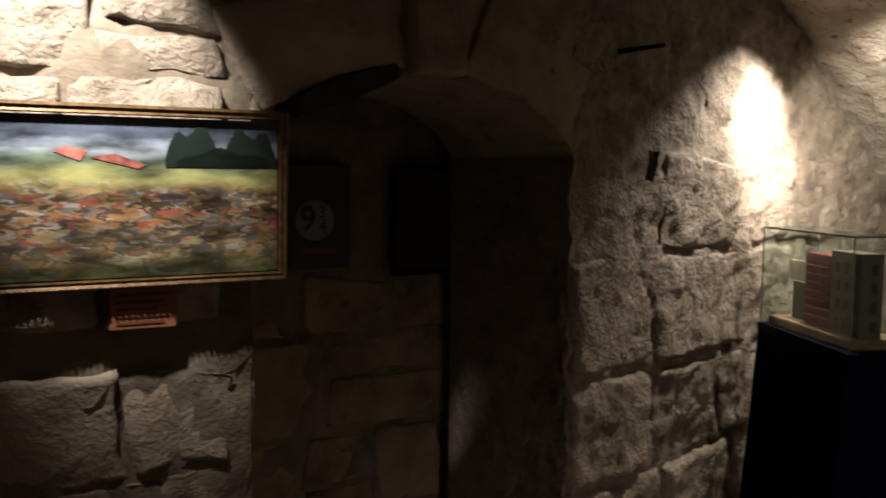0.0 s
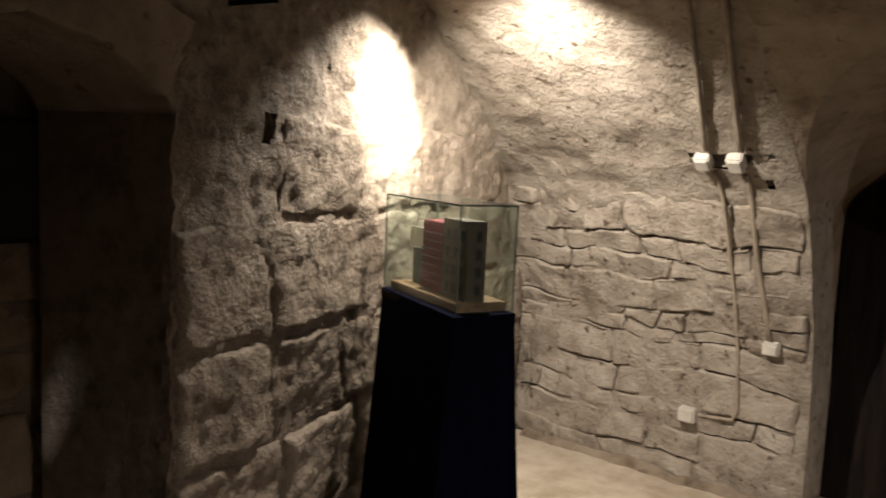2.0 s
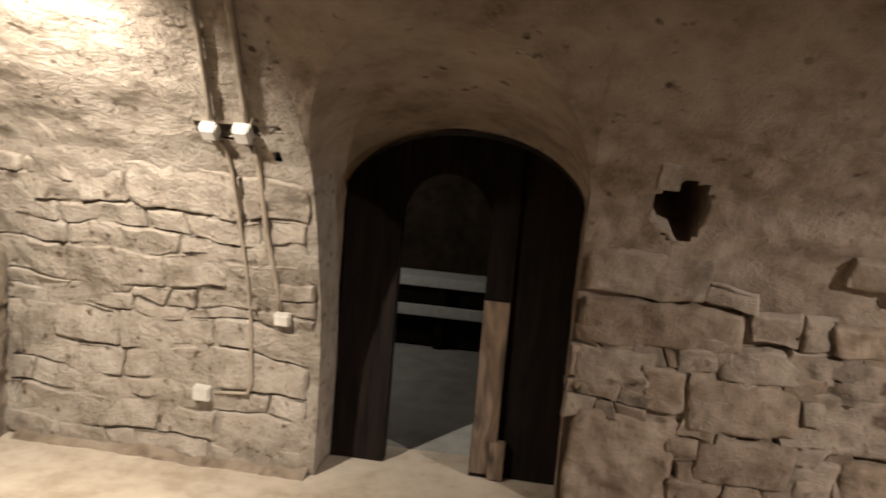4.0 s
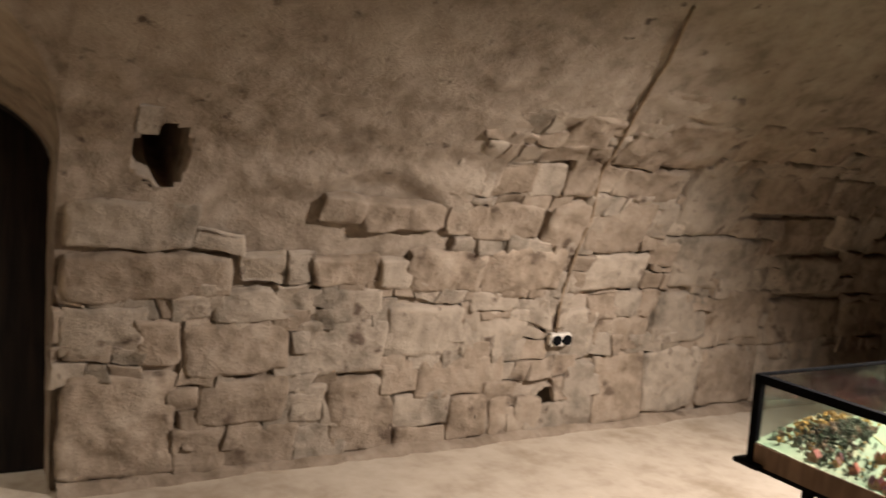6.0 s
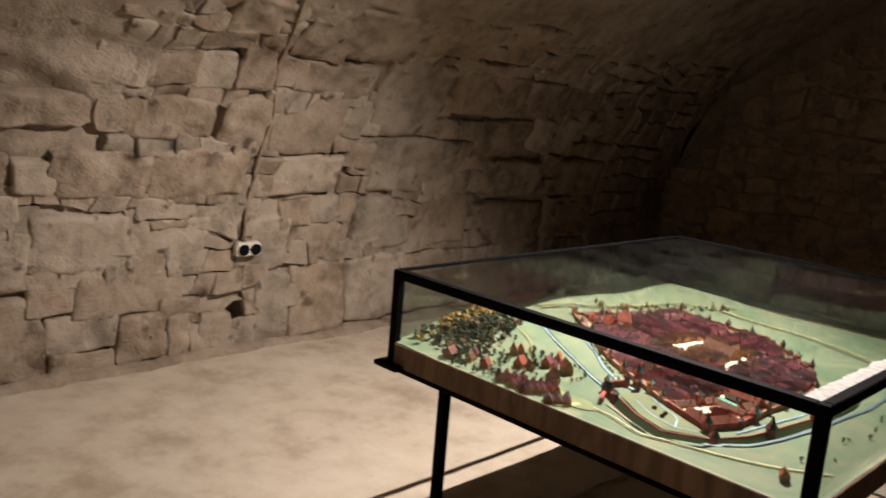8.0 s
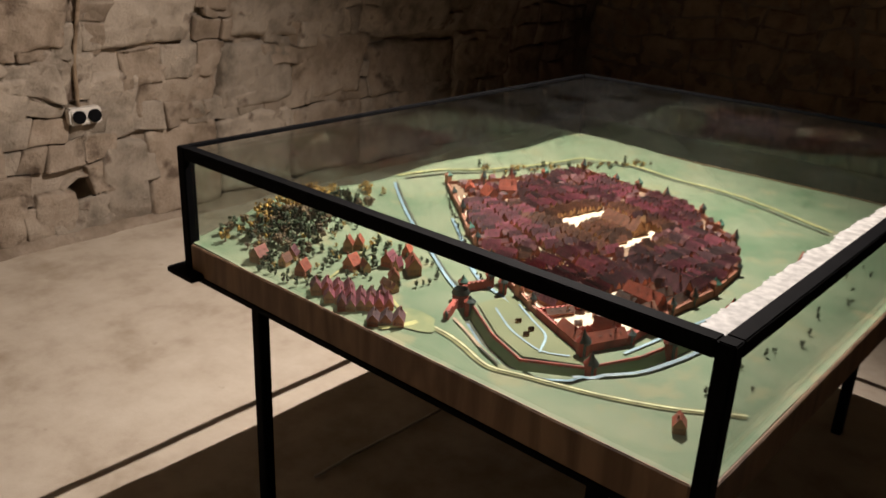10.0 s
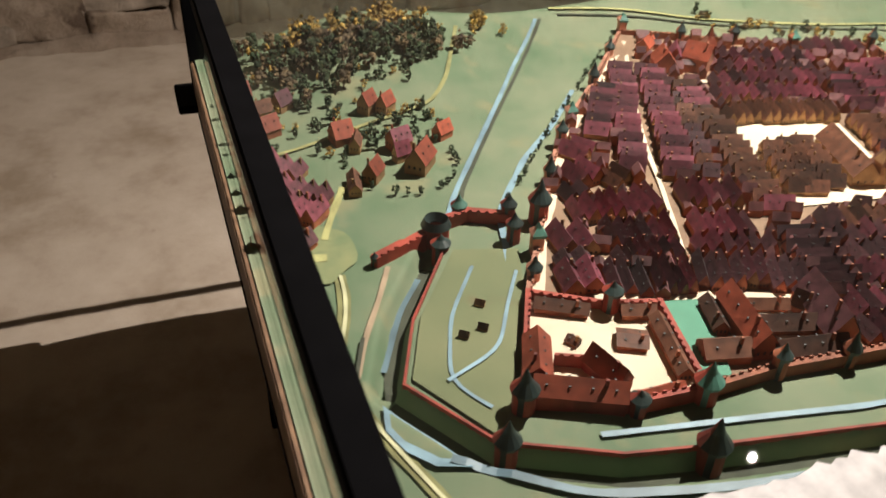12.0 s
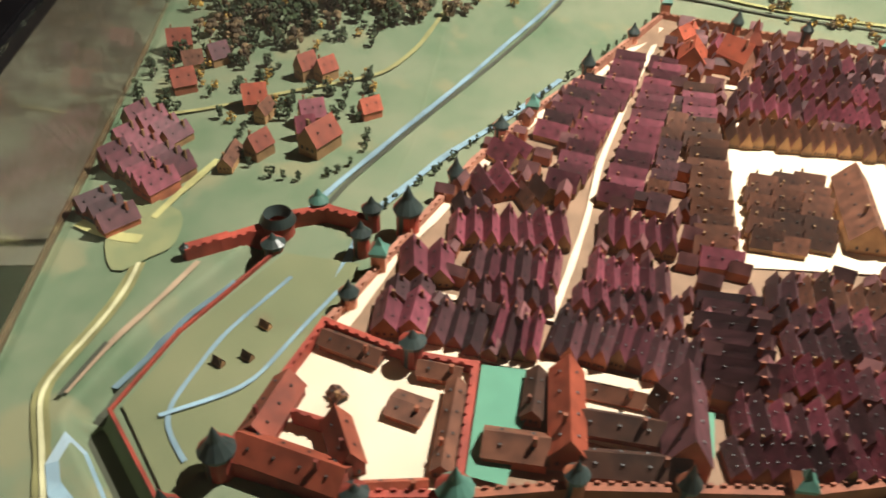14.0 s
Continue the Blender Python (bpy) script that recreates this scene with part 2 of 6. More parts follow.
GILT = paint("gilt_moulding", (0.10, 0.056, 0.023), 0.45, 0.4, 60, 0.3, 0.6)
WHITE_PLASTIC = paint("white_plastic", (0.52, 0.48, 0.42), 0.45, 0.08)
CABLE = paint("grey_cable", (0.26, 0.21, 0.155), 0.6, 0.15)
BENCH_WHITE = paint("white_bench_paint", (0.7, 0.7, 0.66), 0.6, 0.08)
GLASS = clear_glass("display_glass", (0.93, 0.97, 0.95), 0.0022)
CANVAS = canvas("battle_canvas")
for cloth, level in ((DRAPE, 0.04), (OAK_DARK, 0.15), (BLACK, 0.04)):
    cloth.node_tree.nodes["Principled BSDF"].inputs["Specular IOR Level"].default_value = level

# ---- building helpers ----
def part(name, bm, material, parent=None, label="", smooth=False):
    me = bpy.data.meshes.new(name)
    bm.to_mesh(me)
    bm.free()
    for mm in material if isinstance(material, (list, tuple)) else [material]:
        me.materials.append(mm)
    if smooth:
        me.shade_smooth()
    ob = new(name, me)
    ob.parent = parent
    return tagged(ob, label)


def sheet(name, verts, faces, material, parent=None, label="", smooth=True):
    me = bpy.data.meshes.new(name)
    me.from_pydata(verts, [], faces)
    me.materials.append(material)
    if smooth:
        me.shade_smooth()
    me.update()
    ob = new(name, me)
    ob.parent = parent
    return tagged(ob, label)


def empty(name, at=(0, 0, 0), label="", category="", group="", kind=""):
    ob = new(name)
    ob.location = at
    ob.empty_display_size = 0.1
    return tagged(ob, label, category, group, kind)


def box(bm, lo, hi, bevel=0.0, m=None):
    made = bmesh.ops.create_cube(bm, size=1.0, matrix=Matrix.LocRotScale([(a + b) / 2 for a, b in zip(lo, hi)], None, [b - a for a, b in zip(lo, hi)]))
    verts = made["verts"]
    if bevel:
        edges = list({e for v in verts for e in v.link_edges})
        verts = list({v for f in bmesh.ops.bevel(bm, geom=edges, offset=bevel, segments=2, affect="EDGES")["faces"] for v in f.verts} | {v for v in verts if v.is_valid})
    if m is not None:
        bmesh.ops.transform(bm, matrix=m, verts=verts)
    return verts


def solid(lo, hi, bevel=0.0, m=None):
    bm = bmesh.new()
    box(bm, lo, hi, bevel, m)
    return bm


def rod(bm, a, b, r0, r1=None, sides=8):
    a, b = Vector(a), Vector(b)
    turn = (b - a).to_track_quat("Z", "Y").to_matrix().to_4x4()
    bmesh.ops.create_cone(bm, cap_ends=True, segments=sides, radius1=r0, radius2=r0 if r1 is None else r1, depth=(b - a).length, matrix=Matrix.Translation((a + b) / 2) @ turn)


def tube(name, points, radius, material, parent=None, label="", sides=8):
    """A bent cable or pipe along points, as one mesh."""
    bm = bmesh.new()
    rings, pts = [], [Vector(p) for p in points]
    for i, p in enumerate(pts):
        way = (pts[min(i + 1, len(pts) - 1)] - pts[max(i - 1, 0)]).normalized()
        side = way.cross(Vector((0.31, 0.2, 0.93))).normalized()
        up = way.cross(side)
        rings.append([bm.verts.new(p + radius * (side * math.cos(a) + up * math.sin(a))) for a in (2 * math.pi * k / sides for k in range(sides))])
    for r, s in zip(rings, rings[1:]):
        for k in range(sides):
            bm.faces.new((r[k], r[(k + 1) % sides], s[(k + 1) % sides], s[k]))
    bm.faces.new(rings[0][::-1]), bm.faces.new(rings[-1])
    bmesh.ops.recalc_face_normals(bm, faces=bm.faces)
    return part(name, bm, material, parent, label, True)


def rough_at(p, scale, octaves=4):
    return noise.fractal(Vector(p) * scale, 0.9, 2.1, octaves)


# ---- the plan: a barrel vault along y, closed by end walls ----
PROFILE = ((4.77, 0.0), (4.76, 0.5), (4.71, 0.8), (4.58, 1.15), (4.40, 1.5), (4.18, 1.68), (3.84, 1.93), (3.58, 2.10), (3.35, 2.24), (3.0, 2.41), (2.5, 2.60), (1.9, 2.68))
PX, PZ = np.array([p[0] for p in PROFILE]), np.array([p[1] for p in PROFILE])
MID_X, SOUTH, PASSAGE_BACK = 1.9, -6.8, 9.0
ALCOVE_Y, ALCOVE_HALF = 0.41, 0.58


def north_y(x):
    return max(1.678, 1.98 + 0.26 * (x - 2.35))


def shell(s):
    """The vault's section: s from 0 at the east floor over 1 at the crown; returns x, z and the inward normal."""
    k = np.concatenate([[0], np.cumsum(np.hypot(np.diff(PX), np.diff(PZ)))])
    far = k[-1]

    def at(q):
        return np.interp(q * far, k, PX), np.interp(q * far, k, PZ)

    x, z = at(s)
    (x0, z0), (x1, z1) = at(max(0, s - 0.04)), at(min(1, s + 0.04))
    d = math.hypot(x1 - x0, z1 - z0)
    return x, z, -(z1 - z0) / d, (x1 - x0) / d


LENGTH = float(np.sum(np.hypot(np.diff(PX), np.diff(PZ))))


def east(u, v, d):
    """u: y; v: metres up along the section; d: metres proud of the wall."""
    x, z, nx, nz = shell(min(1.0, max(0.0, v / LENGTH)))
    return (x + nx * d, u, z + nz * d)


def north(u, v, d):
    return (u + 0.252 * d, north_y(u) - 0.968 * d, v)


def lunette(y):
    """How high the alcove's mouth reaches, in metres up along the section, at a place along the wall."""
    k = abs(y - ALCOVE_Y) / ALCOVE_HALF
    return 1.48 + 0.98 * math.sqrt(max(0.0, 1 - k * k)) if k < 1 else 0.0


def field(name, place, u0, u1, low, high, step, material, parent=None, amount=0.014, scale=5.0, depth=0.3, holes=(), us=None, taper=0, recess=None):
    """A rough rubble face over u, with its lower and upper ends given as functions of u, and its thickness behind."""
    us = np.linspace(u0, u1, max(2, int((u1 - u0) / step) + 1)) if us is None else us
    n = max(2, int(max(high(u) - low(u) for u in us) / step) + 1)
    verts, faces = [], []
    for u in us:
        a, b = low(u), high(u)
        for j in range(n):
            v = a + (b - a) * j / (n - 1)
            p = place(u, v, 0)
            d = amount * (rough_at(p, scale) + 0.5 * rough_at(p, scale * 4, 3))
            d *= min(1.0, j / taper) if taper else 1.0
            d -= recess(u, v) if recess else 0.0
            verts.append(place(u, v, d))
    for i in range(len(us) - 1):
        for j in range(n - 1):
            a = i * n + j
            u = (us[i] + us[i + 1]) / 2
            v = low(u) + (high(u) - low(u)) * (j + 0.5) / (n - 1)
            if any(((u - hu) / ru) ** 2 + ((v - hv) / rv) ** 2 < 1 for hu, hv, ru, rv in holes):
                continue
            faces.append((a, a + n, a + n + 1, a + 1))
    count = len(verts)
    rim = [i * n for i in range(len(us))] + [(len(us) - 1) * n + j for j in range(1, n)] + [i * n + n - 1 for i in range(len(us) - 2, -1, -1)] + [j for j in range(n - 2, 0, -1)]
    for r in rim:
        u, v = us[r // n], low(us[r // n]) + (high(us[r // n]) - low(us[r // n])) * (r % n) / (n - 1)
        verts.append(verts[r])
        verts.append(place(u, v, -depth))
    for k in range(len(rim)):
        q = (k + 1) % len(rim)
        faces.append((count + 2 * k, count + 2 * k + 1, count + 2 * q + 1, count + 2 * q))
    for hu, hv, ru, rv in holes:
        first = len(verts)
        for k in range(16):
            a = 2 * math.pi * k / 16
            ragged_edge = 1 + 0.16 * math.sin(3 * a + hu * 9) + 0.10 * math.sin(5 * a + hv * 7)
            for far, swell in ((-0.05, 1.35), (-0.004, 1.14), (-0.012, 1.0), (-0.5, 1.15)):
                verts.append(place(hu + ru * swell * ragged_edge * math.cos(a), hv + rv * swell * ragged_edge * math.sin(a), far))
        for k in range(16):
            p, q = first + 4 * k, first + 4 * ((k + 1) % 16)
            faces += [(p + j, q + j, q + j + 1, p + j + 1) for j in range(3)]
        faces.append(tuple(first + 4 * k + 3 for k in range(16)))
    ob = sheet(name, verts, faces, material, parent)
    return ob


def stones(parent, place, u0, u1, v0, v1, material, seed, high=(0.14, 0.3), long=(0.18, 0.45), joint=0.012, proud=0.022, cell=0.05, wobble=0.025, keep=None, lumps=0.012, name="stone", split=0.25, warp=0.0):
    """Coursed rubble: every stone an irregular bulging block of its own, bedded in the wall."""
    rng = random.Random(seed)
    v, row = v0, 0
    beds = [v0]
    while v < v1 - high[0] * 0.6:
        v += rng.uniform(*high)
        beds.append(min(v, v1))

    def bed(k, u):
        return beds[k] + (wobble * 1.6 * noise.noise(Vector((u * 1.7, k * 5.1, seed))) if 0 < k else 0)

    for k in range(len(beds) - 1):
        u = u0 - rng.uniform(0, long[0] * 0.5)
        lean = 0.0
        while u < u1:
            w = rng.uniform(*long) * (0.75 if beds[k + 1] - beds[k] < sum(high) / 2 else 1.0)
            nxt = rng.uniform(-0.03, 0.03)
            a, b = u, u + w
            u = b
            cells = [(0.0, 1.0)]
            if rng.random() < split and beds[k + 1] - beds[k] > 0.18:
                c = rng.uniform(0.35, 0.65)
                cells = [(0.0, c), (c, 1.0)]
            left, lean = lean, nxt
            a, b = max(a, u0), min(b, u1)
            if b - a < 0.06:
                continue
            for c0, c1 in cells:
                mid = ((a + b) / 2, bed(k, (a + b) / 2) + (c0 + c1) / 2 * (beds[k + 1] - beds[k]))
                if keep and not keep(mid[0], mid[1], (b - a) / 2):
                    continue
                out = proud * rng.uniform(0.35, 1.3)
                tilt_u, tilt_v = rng.uniform(-0.012, 0.012), rng.uniform(-0.012, 0.012)
                nu, nv = max(4, int((b - a) / cell) + 2), max(4, int((c1 - c0) * (beds[k + 1] - beds[k]) / cell) + 2)
                e = 0.10
                ss = [0, 0.02, e * 0.5] + list(np.linspace(e, 1 - e, max(2, nu - 3))) + [1 - e * 0.5, 0.98, 1]
                ts = [0, 0.03, e * 0.6] + list(np.linspace(e, 1 - e, max(2, nv - 3))) + [1 - e * 0.6, 0.97, 1]
                verts = []
                for i, s in enumerate(ss):
                    for j, t in enumerate(ts):
                        lu, ru = a + left * (t - 0.5), b + lean * (t - 0.5)
                        gap = joint * (0.5 + 1.3 * abs(noise.noise(Vector((lu * 4, t + k, seed + 5)))))
                        uu = lu + gap / 2 + (ru - lu - gap) * s
                        lo, hi = bed(k, uu), bed(k + 1, uu)
                        h = hi - lo
                        slit = joint * (0.4 + 1.6 * abs(noise.noise(Vector((uu * 5, k * 3.3, seed + 9)))))
                        vv = lo + h * c0 + slit / 2 + (h * (c1 - c0) - slit) * t
                        wu, wv = uu, vv
                        uu += warp * noise.noise(Vector((wu * 2.6, wv * 2.6, seed + 3)))
                        vv += warp * 0.9 * noise.noise(Vector((wu * 2.6, wv * 2.6, seed + 11)))
                        uu += 0.022 * noise.noise(Vector((uu * 7, vv * 7, seed))) + 0.008 * noise.noise(Vector((uu * 25, vv * 25, seed)))
                        vv += 0.018 * noise.noise(Vector((uu * 7, vv * 7, seed + 7))) + 0.007 * noise.noise(Vector((uu * 25, vv * 25, seed + 7)))
                        rim = min(i, j, len(ss) - 1 - i, len(ts) - 1 - j)
                        round_off = (0.25 if min(i, len(ss) - 1 - i) < 3 and min(j, len(ts) - 1 - j) < 3 else 1.0)
                        p = place(uu, vv, 0)
                        bump = lumps * (rough_at(p, 9, 3) + 0.6 * rough_at(p, 26, 3))
                        d = -0.03 if rim == 0 else (out * 0.35 * round_off + bump * 0.5 if rim == 1 else out * (0.85 if rim == 2 else 1.0) * (0.6 + 0.4 * round_off) + bump + tilt_u * (s - 0.5) * 2 + tilt_v * (t - 0.5) * 2)
                        verts.append(place(uu, vv, d))
                m = len(ts)
                faces = [(i * m + j, (i + 1) * m + j, (i + 1) * m + j + 1, i * m + j + 1) for i in range(len(ss) - 1) for j in range(m - 1)]
                sheet(name, verts, faces, rng.choice(material) if isinstance(material, tuple) else material, parent)


# ---- floor, walls and vault ----
def build_floor():
    verts, faces = [], []
    xs, ys = np.linspace(-1.2, 5.3, 110), np.linspace(SOUTH - 0.3, 3.0, 160)
    for x in xs:
        for y in ys:
            verts.append((x, y, 0.006 * rough_at((x, y, 0), 1.3) + 0.003 * rough_at((x, y, 3), 8, 3) - 0.004))
    n = len(ys)
    for i in range(len(xs) - 1):
        for j in range(n - 1):
            a = i * n + j
            faces.append((a, a + n, a + n + 1, a + 1))
    tagged(sheet("floor", verts, faces, FLOOR), "uneven worn beige screed floor of the cellar", "floor", kind="structure")
    bm = solid((5.31, -2.0, -0.2), (PASSAGE_BACK, 3.2, 0.0))
    tagged(part("floor_passage", bm, GREY_FLOOR), "grey stone floor of the room beyond the doorway", "floor", kind="structure")


def east_low(y):
    return lunette(y)


def stone_top(u, v, top):
    """The ragged line above which plaster covers the rubble."""
    return top + 0.22 * noise.noise(Vector((u * 2.3, v * 3.0, 8)))


def rubble_joint(u, v):
    """How deep the bedding lies behind the stones: open crevices in some places, flush mortar in others."""
    zone = max(0.0, min(1.0, (stone_top(u, v, 1.45 if u > -2.1 else 2.1) - v) / 0.12))
    open_joint = max(0.0, min(1.0, 0.42 + 1.6 * noise.noise(Vector((u * 2.6, v * 3.4, 21)))))
    zone *= max(0.0, min(1.0, ((u + 0.535) / 0.22) ** 2 + ((v - 1.535) / 0.30) ** 2 - 1))
    return zone * min(1.0, max(0.0, (1.93 - v) / 0.2)) * (0.030 + 0.022 * open_joint)


def pale_joint(u, v):
    open_joint = max(0.0, min(1.0, 0.3 + 1.6 * noise.noise(Vector((u * 2.6, v * 3.4, 35)))))
    return min(1.0, max(0.0, (1.93 - v) / 0.3)) * (0.040 * open_joint - 0.008)


wall_east = tagged(empty("wall_east"), "rough rubble stone side wall curving up into the vault", "wall", kind="structure")
SPRING = 1.95
field("wall_face", east, SOUTH, ALCOVE_Y - ALCOVE_HALF, lambda u: 0.0, lambda u: SPRING, 0.025, PLASTER, wall_east, 0.011, 7, holes=((-0.535, 1.535, 0.115, 0.165), (-2.74, 0.20, 0.075, 0.07), (-1.50, 0.05, 0.05, 0.045)), recess=rubble_joint)
field("wall_face", east, ALCOVE_Y + ALCOVE_HALF, 2.75, lambda u: 0.0, lambda u: SPRING, 0.03, LIME_PALE, wall_east, 0.010, 7, holes=((1.31, 1.76, 0.15, 0.045), (1.10, 1.78, 0.035, 0.02), (1.12, 1.62, 0.02, 0.02)), recess=pale_joint)


def plaster_over_alcove():
    field("wall_face", east, ALCOVE_Y - ALCOVE_HALF, ALCOVE_Y + ALCOVE_HALF, lunette_edge, lambda u: 2.52, 0.025, PLASTER, wall_east, 0.009, 7, us=[ALCOVE_Y - ALCOVE_HALF * math.cos(k) for k in np.linspace(0, math.pi, 60)], taper=6)


def lunette_edge(y):
    k = min(1.0, abs(y - ALCOVE_Y) / ALCOVE_HALF)
    return 1.48 + 0.98 * math.sqrt(max(0.0, 1 - k * k))


build_floor()
plaster_over_alcove()
vault = tagged(empty("ceiling_vault"), "rough plastered barrel vault of beige stone", "ceiling", kind="structure")


def mirror_east(u, v, d):
    x, y, z = east(u, 2 * LENGTH - v, d) if v > LENGTH else east(u, v, d)
    return (2 * MID_X - x, y, z) if v > LENGTH else (x, y, z)


def build_vault():
    side = ALCOVE_Y - ALCOVE_HALF, ALCOVE_Y + ALCOVE_HALF
    field("vault_face", mirror_east, SOUTH, side[0], lambda u: SPRING, lambda u: 2 * LENGTH, 0.03, PLASTER, vault, 0.012, 7)
    field("vault_face", mirror_east, side[0], side[1], lambda u: 2.52, lambda u: 2 * LENGTH, 0.03, PLASTER, vault, 0.010, 7)
    field("vault_face", mirror_east, side[1], 2.75, lambda u: SPRING, lambda u: 2 * LENGTH, 0.03, LIME_PALE, vault, 0.010, 7)


build_vault()

# ---- north end wall with the arched niche ----
NICHE_L, NICHE_R, NICHE_BACK = 1.04, 2.03, 2.44


def niche_top(x):
    k = (x - 1.52) / 0.52
    return 1.62 + 0.24 * math.sqrt(max(0.0, 1 - k * k)) if abs(k) < 1 else 1.62


def vault_top(x):
    """Height of the vault above a place on the end wall."""
    q = x if x > MID_X else 2 * MID_X - x
    return float(np.interp(-q, -PX, PZ)) + 0.05


wall_north = tagged(empty("wall_north"), "end wall of large hewn limestone blocks with an arched niche", "wall", kind="structure")
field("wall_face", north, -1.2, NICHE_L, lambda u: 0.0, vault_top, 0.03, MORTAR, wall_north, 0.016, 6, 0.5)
field("wall_face", north, NICHE_R, 4.9, lambda u: 0.0, lambda u: min(vault_top(u), 2.75) if u < 4.72 else 0.9, 0.02, HEWN, wall_north, 0.02, 8, 0.5, ((2.42, 1.645, 0.03, 0.055), (3.56, 1.655, 0.018, 0.04), (2.75, 1.86, 0.012, 0.012)))
field("wall_face", north, NICHE_L, NICHE_R, niche_top, vault_top, 0.02, PLASTER, wall_north, 0.012, 6, 0.5, ((1.53, 2.10, 0.10, 0.05),))


def build_niche():
    niche = tagged(empty("niche"), "dark arched niche with rough block back wall", "niche", kind="structure")
    back = lambda u, v, d: (u, NICHE_BACK - d, v)
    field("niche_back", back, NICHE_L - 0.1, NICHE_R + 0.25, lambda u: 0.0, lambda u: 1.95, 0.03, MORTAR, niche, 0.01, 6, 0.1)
    # darker tan stones put the niche's shade into their colour
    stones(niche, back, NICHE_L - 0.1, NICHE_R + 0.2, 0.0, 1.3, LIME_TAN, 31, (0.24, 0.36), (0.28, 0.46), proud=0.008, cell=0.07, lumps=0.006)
    # soffit of the arch and the right-hand reveal
    verts, faces, n = [], [], 25
    for i in range(n):
        x = NICHE_L + (NICHE_R - NICHE_L) * i / (n - 1)
        for j in range(8):
            y = north_y(x) + 0.01 + (NICHE_BACK - north_y(x)) * j / 7
            verts.append((x, y, niche_top(x) + 0.006 * rough_at((x, y, 2), 7)))
    for i in range(n - 1):
        for j in range(7):
            a = i * 8 + j
            faces.append((a, a + 8, a + 9, a + 1))
    sheet("niche_soffit", verts, faces, PLASTER, niche)
    for x, sign in ((NICHE_R, -1), (NICHE_L, 1)):
        reveal = lambda u, v, d: (x + sign * d, u, v)
        field("niche_reveal", reveal, north_y(x) + 0.01, NICHE_BACK + 0.02, lambda u: 0.0, lambda u: 1.64, 0.03, HEWN, niche, 0.01, 7, 0.05)


build_niche()


def hewn(u, v, half):
    if abs(u - 2.42) < half + 0.02 and abs(v - 1.645) < 0.2:
        return False
    return u - half > NICHE_R - 0.02 and v < vault_top(u) - 0.16 and u + half < 4.75


stones(wall_north, north, NICHE_R, 4.7, 0.0, 1.72, HEWN, 5, (0.27, 0.36), (0.34, 0.56), joint=0.014, proud=0.016, cell=0.018, keep=hewn, lumps=0.012, wobble=0.02, split=0.0)
stones(wall_north, north, -1.0, NICHE_L, 0.0, 1.30, LIME, 8, (0.2, 0.3), (0.26, 0.48), joint=0.008, proud=0.007, cell=0.03, lumps=0.012, warp=0.03, split=0.1)
stones(wall_north, north, -1.0, 1.0, 1.30, 2.1, HEWN, 9, (0.2, 0.3), (0.3, 0.5), proud=0.026, cell=0.03, lumps=0.02, keep=lambda u, v, h: v < vault_top(u) - 0.2)


def build_arch_blocks():
    """Keystone and the long voussoirs over the niche."""
    def block(corners, out, seed, inner=-0.05):
        bm = bmesh.new()
        rings = []
        for d, inset in ((inner, 0.0), (out * 0.6, 0.0), (out, 0.015)):
            cx, cz = sum(c[0] for c in corners) / len(corners), sum(c[1] for c in corners) / len(corners)
            rings.append([bm.verts.new(north(cx + (x - cx) * (1 - inset / 0.12), cz + (z - cz) * (1 - inset / 0.12), d + 0.006 * noise.noise(Vector((x * 9, z * 9, seed))))) for x, z in corners])
        for r, s in zip(rings, rings[1:]):
            for k in range(len(r)):
                bm.faces.new((r[k], r[(k + 1) % len(r)], s[(k + 1) % len(r)], s[k]))
        bm.faces.new(rings[-1])
        bmesh.ops.recalc_face_normals(bm, faces=bm.faces)
        bmesh.ops.subdivide_edges(bm, edges=bm.edges, cuts=3, use_grid_fill=True)
        for v in bm.verts:
            v.co += v.normal * 0.008 * rough_at(v.co, 8, 3)
        return bm
    part("keystone", block([(1.425, 1.845), (1.585, 1.85), (1.605, 2.045), (1.415, 2.03)], 0.045, 1), PLASTER, wall_north, smooth=True)
    for lo, hi, seed in ((1.06, 1.412, 2), (1.60, 2.0, 4)):
        mid = (lo + hi) / 2
        fan = (mid - 1.52) * 0.35
        c = [(lo, niche_top(lo)), (mid, niche_top(mid)), (hi, niche_top(hi)), (hi + fan, niche_top(hi) + 0.2), (lo + fan, niche_top(lo) + 0.2)]
        part("voussoir", block(c, 0.014, seed), PLASTER, wall_north, smooth=True)
    # added near-black wedge that stands in for the shaded gap under the arch
    part("charred_timber", block([(1.12, 1.715), (1.25, 1.758), (1.395, 1.832), (1.395, 1.862), (1.24, 1.822), (1.12, 1.765)], 0.02, 7), VOID, wall_north, "near-black wedge standing in for the shaded gap under the arch")


build_arch_blocks()

# ---- south and west ends, behind the table and behind the walker ----
wall_south = tagged(empty("wall_south"), "unlit rubble stone end wall", "wall", kind="structure")
south = lambda u, v, d: (u, SOUTH + d, v)
field("wall_face", south, -1.0, 4.85, lambda u: 0.0, lambda u: vault_top(u) if u < 4.7 else 1.0, 0.06, MORTAR, wall_south, 0.014)
stones(wall_south, south, 1.2, 4.75, 0.0, 2.0, LIME_TAN, 12, (0.13, 0.3), (0.16, 0.5), joint=0.009, proud=0.009, cell=0.04, lumps=0.022, wobble=0.045, warp=0.07, split=0.5, keep=lambda u, v, h: v < vault_top(u) - 0.2)

